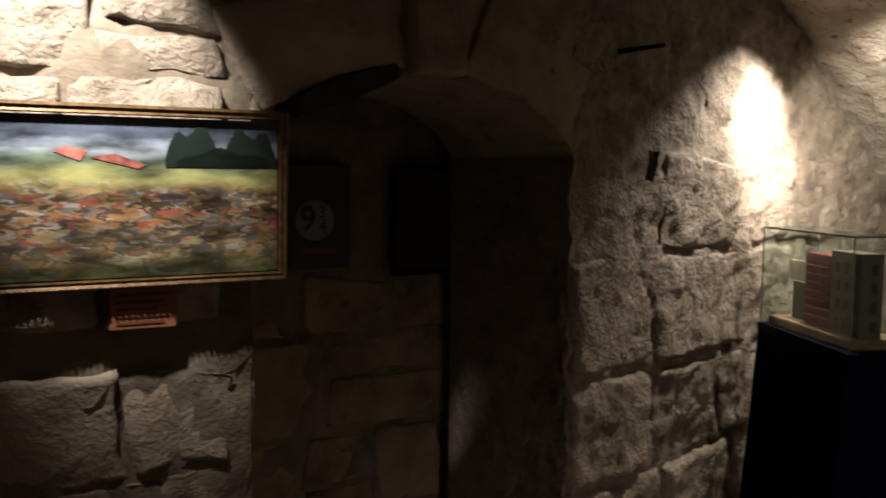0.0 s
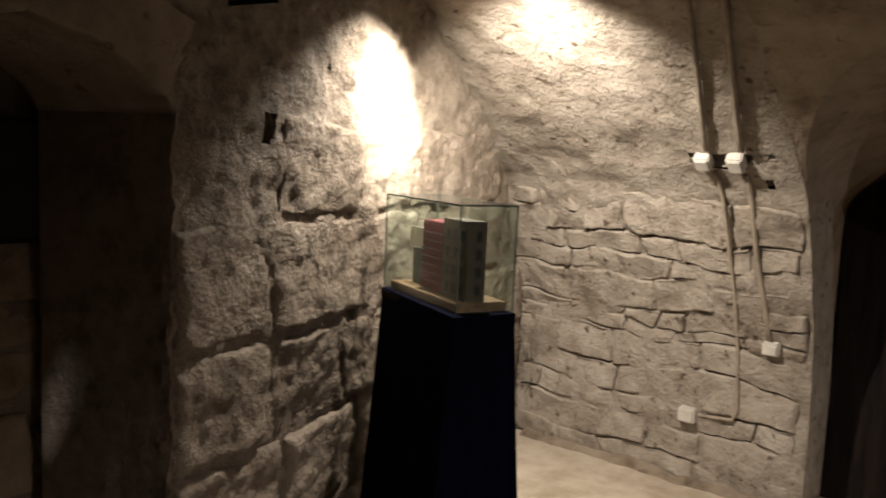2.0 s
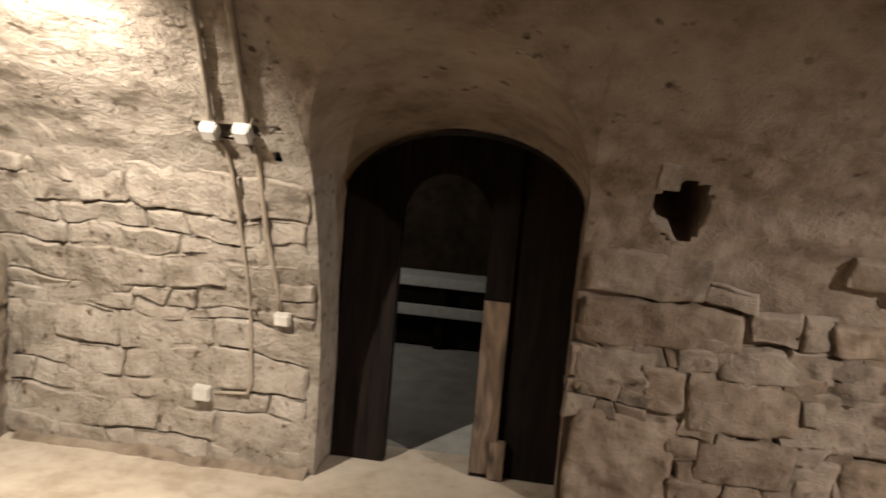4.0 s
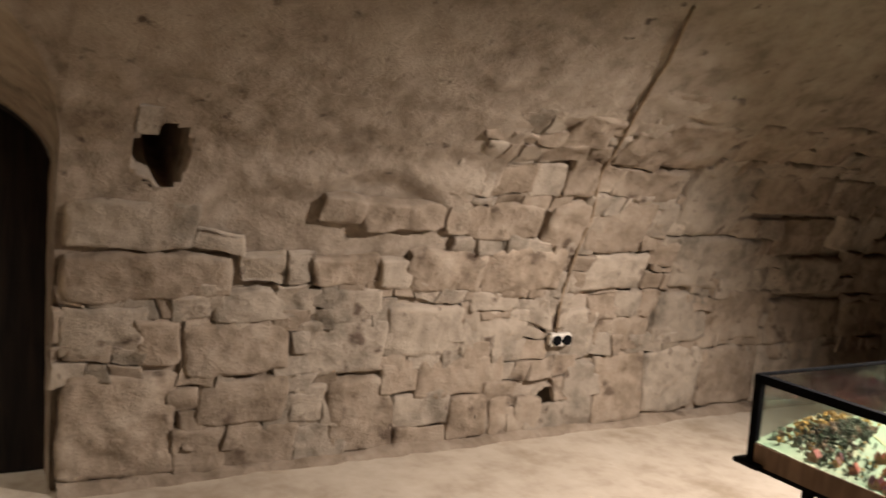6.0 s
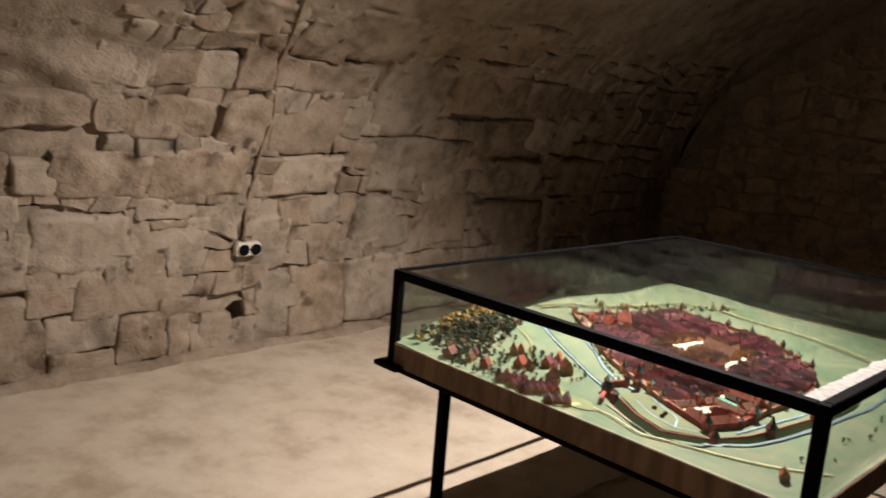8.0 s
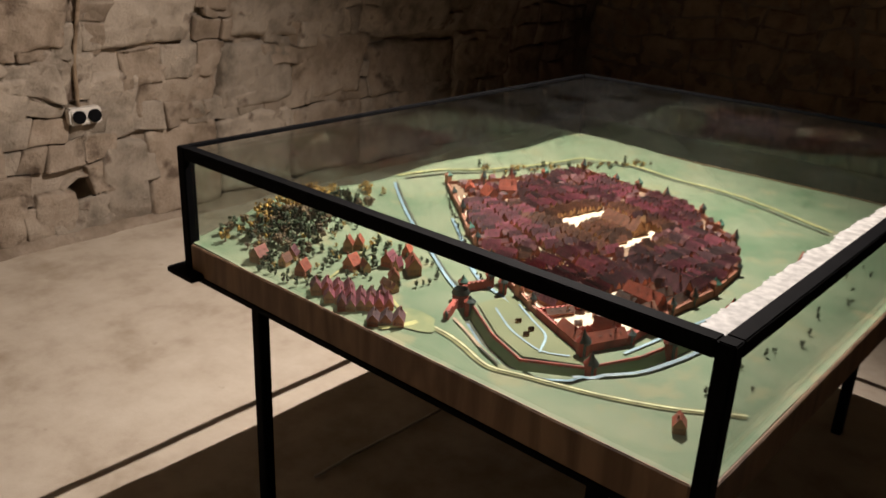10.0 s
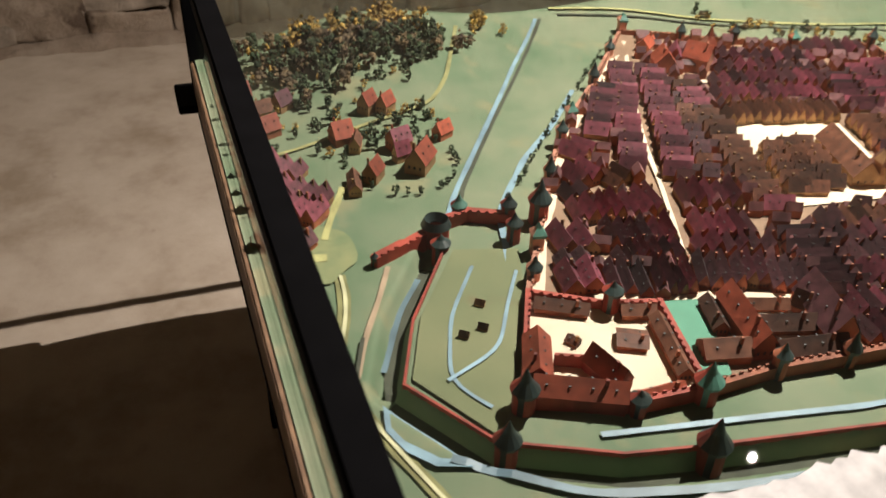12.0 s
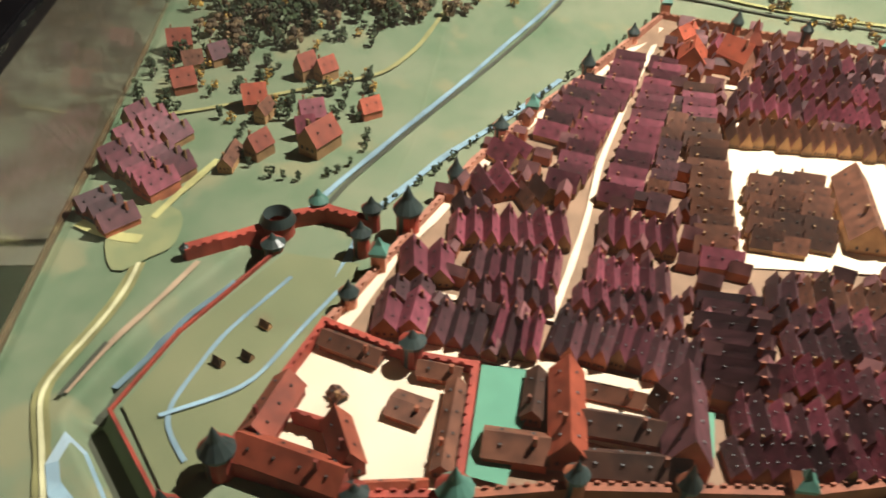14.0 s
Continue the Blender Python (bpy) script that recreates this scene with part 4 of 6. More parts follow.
# trench bottom before the outer wall, its dark colour painting the wall's shade
band("ditch", [(2.14, -2.24), (2.067, -2.193), (1.982, -2.152), (1.925, -2.142), (1.85, -2.195), (1.80, -2.30), (1.782, -2.39), (1.752, -2.57), (1.742, -2.80)], 0.022, DITCH, 0.0025)
band("stream", [(2.125, -2.224), (2.067, -2.182), (2.02, -2.160), (1.985, -2.143)], 0.008, STREAM, 0.004)
patch("pool", [(1.925, -2.126), (1.915, -2.142), (1.87, -2.168), (1.835, -2.18), (1.845, -2.15), (1.868, -2.13), (1.895, -2.12)], STREAM, 0.0045)
band("stream", [(1.85, -2.165), (1.78, -2.26), (1.755, -2.36), (1.728, -2.52), (1.70, -2.78), (1.72, -3.2)], 0.009, STREAM, 0.004)
band("stream", [(2.103, -2.281), (2.026, -2.227), (1.962, -2.204), (1.937, -2.193), (1.915, -2.206), (1.893, -2.220)], 0.004, STREAM, 0.0045)
band("stream", [(1.937, -2.193), (1.952, -2.225), (1.962, -2.256), (2.026, -2.291), (2.08, -2.325)], 0.004, STREAM, 0.0052)
band("stream", [(2.50, -2.606), (2.394, -2.519), (2.312, -2.436), (2.197, -2.352), (2.10, -2.325)], 0.008, STREAM, 0.003)
band("stream", [(1.835, -2.30), (1.815, -2.42), (1.79, -2.56), (1.785, -2.76)], 0.006, STREAM, 0.003)
band("track", [(2.775, -2.69), (2.74, -2.86), (2.689, -3.05), (2.60, -3.336), (2.45, -3.40), (2.1, -3.36), (1.8, -3.25)], 0.010, ROAD_PAINT, 0.003)
band("ditch", [(2.755, -2.70), (2.72, -2.87), (2.67, -3.05), (2.585, -3.31), (2.44, -3.38), (2.1, -3.33), (1.8, -3.22)], 0.007, DITCH, 0.003)


def rampart(name, pts, height, thick, material, teeth=True):
    """A low crenellated wall along points."""
    bm = bmesh.new()
    for (x0, y0), (x1, y1) in zip(pts, pts[1:]):
        far, turn = math.hypot(x1 - x0, y1 - y0), math.atan2(y1 - y0, x1 - x0)
        z = (ground_z(x0, y0) + ground_z(x1, y1)) / 2
        m = Matrix.LocRotScale((x0, y0, z), Euler((0, 0, turn)), None)
        box(bm, (-thick / 2, -thick / 2, -0.045), (far + thick / 2, thick / 2, height), 0.0, m)
        for k in range(int(far / 0.010) if teeth else 0):
            box(bm, (k * 0.010 + 0.002, -thick / 2, height), (k * 0.010 + 0.006, -thick / 4, height + 0.0025), 0.0, m)
    return mpart(name, bm, material)


rampart("town_wall", RING[:7], 0.013, 0.007, BRICK_PINK)
rampart("town_wall", RING[6:11], 0.013, 0.007, FACADE_RED)
rampart("town_wall", RING[10:], 0.015, 0.007, FACADE_RED)
rampart("bastion_wall", BASTION, 0.003, 0.0028, BRICK_RED, False)
rampart("castle_wall", CASTLE, 0.016, 0.006, BRICK_RED)
rampart("gate_bridge", [(2.14, -2.182), (2.155, -2.213), (2.172, -2.245)], 0.014, 0.011, BRICK_RED)
rampart("gate_bridge", [(2.188, -2.278), (2.196, -2.31), (2.176, -2.352)], 0.016, 0.010, BRICK_RED)
rampart("inner_wall", [(1.925, -2.298), (1.906, -2.342)], 0.020, 0.004, BRICK_RED)


def gable_mesh(name, w, d, h, roof, wall, roof_mat, dormers=1, step=False):
    """A house: walls w wide, d deep and h high under a gabled roof with its ridge along d; dormers and a chimney on the slopes."""
    bm = bmesh.new()
    x, y = w / 2, d / 2
    base = [bm.verts.new(p) for p in ((-x, -y, -0.012), (x, -y, -0.012), (x, y, -0.012), (-x, y, -0.012))]
    eave = [bm.verts.new(p) for p in ((-x, -y, h), (x, -y, h), (x, y, h), (-x, y, h))]
    ridge = [bm.verts.new((0, -y, h + roof)), bm.verts.new((0, y, h + roof))]
    for k in range(4):
        bm.faces.new((base[k], base[(k + 1) % 4], eave[(k + 1) % 4], eave[k]))
    bm.faces.new((eave[0], eave[1], ridge[0])), bm.faces.new((eave[2], eave[3], ridge[1]))
    o = 0.0016
    for s in (-1, 1):
        slope = roof / x
        q = [bm.verts.new(p) for p in ((s * (x + o), -y - o, h - o * slope + 0.0006), (s * (x + o), y + o, h - o * slope + 0.0006), (0, y + o, h + roof + 0.0012), (0, -y - o, h + roof + 0.0012))]
        f = bm.faces.new(q if s > 0 else q[::-1])
        f.material_index = 1
    before = len(bm.faces)
    for k in range(dormers):
        yy = -y + d * (k + 0.5) / dormers
        for s in (-1, 1):
            xx = s * x * 0.5
            zz = h + roof * 0.5
            box(bm, (xx - 0.0011, yy - 0.0010, zz - 0.001), (xx + 0.0011, yy + 0.0010, zz + 0.0018))
    bm.faces.ensure_lookup_table()
    for f in bm.faces[before:]:
        f.material_index = 2
    before = len(bm.faces)
    box(bm, (x * 0.2, y * 0.5, h + roof * 0.5), (x * 0.2 + 0.003, y * 0.5 + 0.003, h + roof + 0.005))
    bm.faces.ensure_lookup_table()
    for f in bm.faces[before:]:
        f.material_index = 0
    # window rows on the gables
    before = len(bm.faces)
    for s in (-1, 1):
        for k in (-1, 0, 1):
            box(bm, (k * w * 0.27 - 0.0012, s * y - 0.0004, h * 0.35), (k * w * 0.27 + 0.0012, s * y + 0.0004, h * 0.35 + 0.004))
    bm.faces.ensure_lookup_table()
    for f in bm.faces[before:]:
        f.material_index = 2
    me = bpy.data.meshes.new(name)
    bm.to_mesh(me)
    bm.free()
    for mm in (wall, roof_mat, WINDOW_DARK):
        me.materials.append(mm)
    return me


PLANS = {"plum": [gable_mesh("house", 0.022, 0.046, 0.016, 0.019, FACADE_RED, ROOF_PLUM, 3), gable_mesh("house", 0.022, 0.046, 0.013, 0.021, FACADE, ROOF_PLUM, 2)],
         "dark": [gable_mesh("house", 0.022, 0.046, 0.015, 0.018, FACADE_RED, ROOF_DARK, 3), gable_mesh("house", 0.022, 0.046, 0.012, 0.020, FACADE_RED, ROOF_DARK, 2)],
         "brown": [gable_mesh("house", 0.022, 0.046, 0.015, 0.019, FACADE, ROOF_BROWN, 2), gable_mesh("house", 0.022, 0.046, 0.013, 0.021, FACADE, ROOF_BROWN, 3)],
         "red": [gable_mesh("house", 0.022, 0.046, 0.015, 0.018, FACADE, ROOF_RED, 2), gable_mesh("house", 0.022, 0.046, 0.013, 0.020, FACADE_RED, ROOF_RED, 2)]}
pick = random.Random(4)
HALF = math.pi / 2


def house(x, y, turn, kind, w=1.0, d=1.0, h=1.0):
    ob = new("house", pick.choice(PLANS[kind]))
    ob.parent = model
    ob.location = Vector((x, y, ground_z(x, y) + 0.003)) - model.location
    ob.rotation_euler = (0, 0, turn)
    ob.scale = (w, d, h)
    return ob


def row(x0, y0, x1, y1, n, depth, kind, other=None):
    """A terrace of n houses along a line, gable beside gable."""
    far, way = math.hypot(x1 - x0, y1 - y0), math.atan2(y1 - y0, x1 - x0)
    for k in range(n):
        t = (k + 0.5) / n
        jog = pick.uniform(-0.004, 0.004)
        x, y = x0 + (x1 - x0) * t - math.sin(way) * jog, y0 + (y1 - y0) * t + math.cos(way) * jog
        kk = other if other and pick.random() < 0.3 else kind
        house(x, y, way + pick.uniform(-0.05, 0.05), kk, far / n / 0.022 * pick.uniform(0.88, 0.99), depth / 0.046 * pick.uniform(0.92, 1.12), pick.uniform(0.58, 0.78))


# between the wall lane and the main street
for spec in ((2.163, -2.432, 2.152, -2.552, 7, 0.044, "plum"), (2.105, -2.447, 2.087, -2.532, 6, 0.044, "plum", "dark"), (2.108, -2.383, 2.105, -2.433, 2, 0.048, "plum"), (2.072, -2.368, 2.068, -2.412, 2, 0.026, "dark"), (2.041, -2.358, 2.032, -2.405, 2, 0.040, "plum"),
             (2.028, -2.408, 2.016, -2.454, 3, 0.050, "dark"), (2.014, -2.458, 2.002, -2.500, 4, 0.048, "plum", "dark"), (2.060, -2.435, 2.048, -2.52, 6, 0.026, "dark", "plum"),
             (2.2266, -2.5585, 2.5366, -2.7105, 15, 0.034, "plum"), (2.335, -2.562, 2.475, -2.650, 7, 0.034, "plum", "dark"), (2.236, -2.464, 2.248, -2.508, 2, 0.042, "plum"), (2.288, -2.497, 2.315, -2.535, 2, 0.036, "plum"), (2.20, -2.44, 2.205, -2.48, 2, 0.026, "dark"), (2.215, -2.51, 2.225, -2.545, 2, 0.030, "brown")):
    row(*spec)
# across the main street, up to the brown terrace
for spec in ((2.153, -2.582, 2.133, -2.656, 5, 0.044, "plum", "dark"), (2.084, -2.556, 2.066, -2.632, 5, 0.042, "dark", "plum"), (2.012, -2.510, 1.990, -2.560, 4, 0.048, "dark"), (1.998, -2.562, 1.964, -2.628, 5, 0.046, "plum", "dark"), (2.050, -2.535, 2.028, -2.632, 6, 0.026, "dark", "plum"),
             (2.199, -2.611, 2.527, -2.757, 16, 0.036, "plum"), (2.185, -2.646, 2.42, -2.748, 11, 0.022, "dark", "brown"), (2.092, -2.684, 2.45, -2.774, 18, 0.038, "brown", "plum"), (2.055, -2.679, 1.936, -2.650, 7, 0.056, "dark")):
    row(*spec)
# the market square and the quarters round it
for spec in ((2.122, -2.739, 2.236, -2.778, 6, 0.026, "brown"), (2.112, -2.766, 2.241, -2.808, 7, 0.028, "brown"), (2.118, -2.794, 2.238, -2.836, 6, 0.028, "brown"), (2.340, -2.776, 2.300, -2.952, 13, 0.040, "brown"), (2.407, -2.80, 2.350, -2.975, 12, 0.040, "plum", "dark"), (2.450, -2.83, 2.400, -3.01, 12, 0.036, "dark", "plum"), (2.493, -2.868, 2.440, -3.03, 10, 0.032, "dark", "plum"), (2.545, -2.89, 2.475, -3.06, 10, 0.040, "dark", "plum"), (2.575, -2.83, 2.545, -2.88, 3, 0.036, "plum")):
    row(*spec)
for spec in ((2.057, -2.718, 2.020, -2.83, 8, 0.042, "brown", "dark"), (2.022, -2.71, 1.995, -2.81, 6, 0.030, "dark", "plum"), (1.989, -2.708, 1.972, -2.80, 6, 0.036, "dark", "plum"), (1.951, -2.688, 1.928, -2.78, 6, 0.036, "plum", "dark"), (1.909, -2.634, 1.886, -2.77, 9, 0.040, "dark", "plum"), (1.873, -2.618, 1.862, -2.74, 8, 0.032, "plum", "dark"),
             (2.265, -2.975, 2.06, -2.918, 13, 0.046, "brown", "dark"), (2.255, -3.03, 2.05, -2.970, 12, 0.046, "plum", "dark"), (2.25, -3.085, 2.06, -3.025, 11, 0.046, "dark", "plum"), (2.24, -3.135, 2.11, -3.085, 7, 0.040, "plum"), (2.41, -3.045, 2.30, -3.01, 7, 0.046, "dark", "plum"), (2.43, -3.10, 2.30, -3.065, 8, 0.046, "plum", "dark"), (2.45, -3.155, 2.30, -3.12, 8, 0.046, "dark", "plum"), (2.53, -3.08, 2.495, -3.18, 6, 0.044, "dark", "plum"), (2.035, -2.86, 2.01, -2.955, 6, 0.044, "dark", "plum"), (1.985, -2.83, 1.955, -2.93, 6, 0.044, "plum", "dark"), (1.935, -2.795, 1.912, -2.90, 6, 0.040, "dark"), (1.885, -2.785, 1.880, -2.845, 4, 0.034, "plum")):
    row(*spec)


def in_ring(a, b):
    inside = False
    for (a0, b0), (a1, b1) in zip(RING, RING[1:] + RING[:1]):
        if (b0 > b) != (b1 > b) and a < a0 + (a1 - a0) * (b - b0) / (b1 - b0):
            inside = not inside
    return inside


def back_buildings():
    """Sheds and back houses that fill the courtyards."""
    spots = [Vector((o.location.x + model.location.x, o.location.y + model.location.y)) for o in model.children if o.name.startswith("house")]
    bm, done = bmesh.new(), 0
    for _ in range(4000):
        a, b = pick.uniform(1.84, 2.66), pick.uniform(-3.2, -2.33)
        on_square = abs(a - 2.2) < 0.125 and -2.95 < b < -2.72
        in_castle = a < 2.03 - 0.4 * (b + 2.32) * (b < -2.32) and a < 2.02 and b > -2.45
        street = min(abs((b + 2.546) + 0.43 * (a - 2.106)), abs(b - (-2.332 - 0.70 * (a - 2.03))))
        if not in_ring(a, b) or on_square or in_castle or street < 0.022 or (a < 1.99 and b > -2.63):
            continue
        edge = min(abs(a - a0) + abs(b - b0) for a0, b0 in RING)
        p = Vector((a, b))
        if edge < 0.03 or any((p - q).length < 0.019 for q in spots):
            continue
        spots.append(p)
        w, d, h, r = pick.uniform(0.010, 0.016), pick.uniform(0.014, 0.024), pick.uniform(0.008, 0.016), pick.uniform(0.006, 0.012)
        m = Matrix.LocRotScale((p.x, p.y, ground_z(p.x, p.y) + 0.003), Euler((0, 0, -0.42 + pick.choice((0, HALF)) + pick.uniform(-0.1, 0.1))), None)
        v = [bm.verts.new(m @ Vector(q)) for q in ((-w / 2, -d / 2, 0), (w / 2, -d / 2, 0), (w / 2, d / 2, 0), (-w / 2, d / 2, 0), (-w / 2, -d / 2, h), (w / 2, -d / 2, h), (w / 2, d / 2, h), (-w / 2, d / 2, h), (0, -d / 2, h + r), (0, d / 2, h + r))]
        for q in ((0, 1, 5, 8, 4), (1, 2, 6, 5), (2, 3, 7, 9, 6), (3, 0, 4, 7)):
            bm.faces.new([v[k] for k in q])
        for q in ((5, 6, 9, 8), (7, 4, 8, 9)):
            bm.faces.new([v[k] for k in q]).material_index = 1
        done += 1
        if done > 220:
            break
    tagged(mpart("back_building", bm, [FACADE_RED, paint("model_back_roof", (0.15, 0.06, 0.06), 0.6, 0.4, 50, 0.3, island=True)]), "many small back buildings in the courtyards", kind="stuff")


back_buildings()


def big_house(x0, y0, x1, y1, w, h, roof, wall, roof_mat, label=""):
    """A long building whose ridge runs from one point to the other."""
    far = math.hypot(x1 - x0, y1 - y0)
    ob = new("large_house", gable_mesh("large_house", w, far, h * 0.78, roof * 0.78, wall, roof_mat, max(2, int(far / 0.018))))
    ob.parent = model
    x, y = (x0 + x1) / 2, (y0 + y1) / 2
    ob.location = Vector((x, y, ground_z(x, y) + 0.003)) - model.location
    ob.rotation_euler = (0, 0, math.atan2(y1 - y0, x1 - x0) - HALF)
    return tagged(ob, label)


# the castle
for spec in ((1.897, -2.262, 1.862, -2.338, 0.028, 0.018, 0.016, BRICK_RED, ROOF_RED), (1.958, -2.292, 1.905, -2.270, 0.026, 0.018, 0.016, BRICK_RED, ROOF_RED), (1.915, -2.330, 1.872, -2.342, 0.022, 0.020, 0.020, BRICK_RED, ROOF_RED), (2.012, -2.316, 1.985, -2.364, 0.018, 0.014, 0.009, FACADE_RED, ROOF_BROWN), (1.972, -2.395, 1.962, -2.428, 0.016, 0.014, 0.009, FACADE_RED, ROOF_BROWN), (1.950, -2.424, 1.868, -2.406, 0.015, 0.014, 0.009, FACADE_RED, ROOF_BROWN), (1.857, -2.352, 1.857, -2.395, 0.014, 0.012, 0.008, FACADE_RED, ROOF_RED), (1.938, -2.372, 1.925, -2.398, 0.026, 0.010, 0.006, FACADE_RED, ROOF_BROWN), (1.954, -2.326, 1.944, -2.333, 0.011, 0.009, 0.005, FACADE, ROOF_BROWN)):
    big_house(*spec)
# the convent
for spec in ((1.955, -2.512, 1.872, -2.498, 0.026, 0.024, 0.022, FACADE_RED, ROOF_RED), (1.894, -2.440, 1.884, -2.486, 0.028, 0.014, 0.014, FACADE_RED, ROOF_BROWN), (1.960, -2.490, 1.915, -2.478, 0.016, 0.014, 0.010, FACADE_RED, ROOF_BROWN), (1.912, -2.512, 1.896, -2.575, 0.024, 0.016, 0.014, FACADE_RED, ROOF_BROWN), (1.945, -2.522, 1.930, -2.570, 0.014, 0.012, 0.010, FACADE_RED, ROOF_BROWN), (1.873, -2.508, 1.862, -2.585, 0.024, 0.016, 0.014, FACADE_RED, ROOF_BROWN), (1.938, -2.602, 1.862, -2.584, 0.034, 0.026, 0.034, FACADE_RED, ROOF_DARK), (1.93, -2.578, 1.915, -2.588, 0.016, 0.02, 0.018, FACADE_RED, ROOF_BROWN)):
    big_house(*spec)
# the churches and the town hall
for spec in ((2.555, -2.80, 2.515, -2.785, 0.036, 0.024, 0.026, BRICK_PINK, ROOF_RED), (2.535, -2.835, 2.50, -2.86, 0.030, 0.034, 0.028, BRICK_PINK, ROOF_RED), (2.60, -2.79, 2.625, -2.82, 0.024, 0.018, 0.016, BRICK_PINK, ROOF_RED), (2.225, -2.872, 2.115, -2.842, 0.036, 0.022, 0.026, FACADE, ROOF_BROWN), (2.15, -2.895, 2.12, -2.89, 0.026, 0.02, 0.02, FACADE, ROOF_BROWN)):
    big_house(*spec)


def tower(x, y, radius, height, cap, wall, roof_mat, square=False, ring=False):
    bm = bmesh.new()
    radius, height, cap = radius * 0.72, height * 0.68, cap * 0.66
    sides = 4 if square else 12
    z = ground_z(x, y)
    bmesh.ops.create_cone(bm, cap_ends=True, segments=sides, radius1=radius, radius2=radius * 0.94, depth=height + 0.02, matrix=Matrix.Translation((0, 0, height / 2 - 0.01)) @ Matrix.Rotation(0.6, 4, "Z"))
    bmesh.ops.create_cone(bm, cap_ends=True, segments=sides, radius1=radius * 1.15, radius2=radius * 1.15, depth=0.004, matrix=Matrix.Translation((0, 0, height)) @ Matrix.Rotation(0.6, 4, "Z"))
    before = len(bm.faces)
    bmesh.ops.create_cone(bm, cap_ends=True, segments=sides, radius1=radius * 1.25, radius2=radius * 0.5, depth=cap * 0.45, matrix=Matrix.Translation((0, 0, height + 0.002 + cap * 0.225)) @ Matrix.Rotation(0.6, 4, "Z"))
    bmesh.ops.create_cone(bm, cap_ends=True, segments=sides, radius1=radius * 0.5, radius2=radius * 0.04, depth=cap * 0.55, matrix=Matrix.Translation((0, 0, height + 0.002 + cap * 0.725)) @ Matrix.Rotation(0.6, 4, "Z"))
    bm.faces.ensure_lookup_table()
    for f in bm.faces[before:]:
        f.material_index = 1
    bmesh.ops.transform(bm, matrix=Matrix.Translation((x, y, z)), verts=bm.verts)
    return mpart("tower", bm, [wall, roof_mat])


for i, (x, y) in enumerate(((2.059, -2.336), (2.110, -2.363), (2.25, -2.446), (2.338, -2.505), (2.398, -2.551), (2.498, -2.640), (2.603, -2.727), (2.683, -2.795), (2.635, -2.89), (2.60, -2.98), (2.56, -3.08), (2.515, -3.215), (2.388, -3.19), (2.309, -3.178), (2.216, -3.166), (2.08, -3.10), (2.0, -3.03), (1.93, -2.96), (1.852, -2.80), (1.840, -2.66), (1.846, -2.58), (1.852, -2.50))):
    tower(x, y, 0.011 + 0.003 * (i % 3 == 1), 0.030 + 0.008 * (i % 2), 0.022 + 0.01 * (i % 3 == 2), BRICK_PINK if i < 8 else FACADE_RED, ROOF_COPPER if i % 3 == 1 else ROOF_SLATE, i % 3 == 1)
for x, y, r, h, c, rm in ((1.846, -2.414, 0.016, 0.034, 0.034, ROOF_COPPER), (1.886, -2.247, 0.016, 0.036, 0.036, ROOF_SLATE), (1.985, -2.390, 0.013, 0.044, 0.018, ROOF_SLATE), (1.850, -2.345, 0.012, 0.026, 0.014, ROOF_SLATE), (1.848, -2.215, 0.015, 0.030, 0.036, ROOF_SLATE), (1.790, -2.385, 0.018, 0.036, 0.045, ROOF_SLATE), (1.765, -2.575, 0.016, 0.03, 0.035, ROOF_SLATE), (2.150, -2.260, 0.014, 0.026, 0.018, ROOF_SLATE), (2.204, -2.302, 0.012, 0.026, 0.022, ROOF_COPPER), (2.178, -2.356, 0.012, 0.036, 0.022, ROOF_SLATE), (2.138, -2.346, 0.012, 0.036, 0.022, ROOF_SLATE), (2.168, -2.392, 0.017, 0.045, 0.042, ROOF_SLATE), (2.138, -2.178, 0.006, 0.016, 0.010, ROOF_SLATE)):
    tower(x, y, r, h, c, BRICK_RED, rm)
tower(2.524, -2.868, 0.018, 0.062, 0.05, BRICK_PINK, ROOF_RED, True)
tower(2.118, -2.868, 0.016, 0.05, 0.05, FACADE, ROOF_BROWN, True)


def barbican():
    """A round open gatehouse with a leaden roof ring."""
    bm = bmesh.new()
    cx, cy = 2.176, -2.263
    z = ground_z(cx, cy)
    for k in range(24):
        a0, a1 = 2 * math.pi * k / 24, 2 * math.pi * (k + 1) / 24
        pts = ((0.016, -0.01), (0.016, 0.016), (0.0185, 0.016), (0.014, 0.025), (0.009, 0.015), (0.010, 0.013), (0.010, -0.01))
        for m, ((r0, z0), (r1, z1)) in enumerate(zip(pts, pts[1:])):
            f = bm.faces.new([bm.verts.new((cx + r * math.cos(a), cy + r * math.sin(a), z + h)) for r, h, a in ((r0, z0, a0), (r0, z0, a1), (r1, z1, a1), (r1, z1, a0))])
            f.material_index = 1 if 1 <= m <= 4 else 0
    bmesh.ops.remove_doubles(bm, verts=bm.verts, dist=0.0001)
    mpart("barbican", bm, [BRICK_RED, ROOF_SLATE], smooth=False)


barbican()
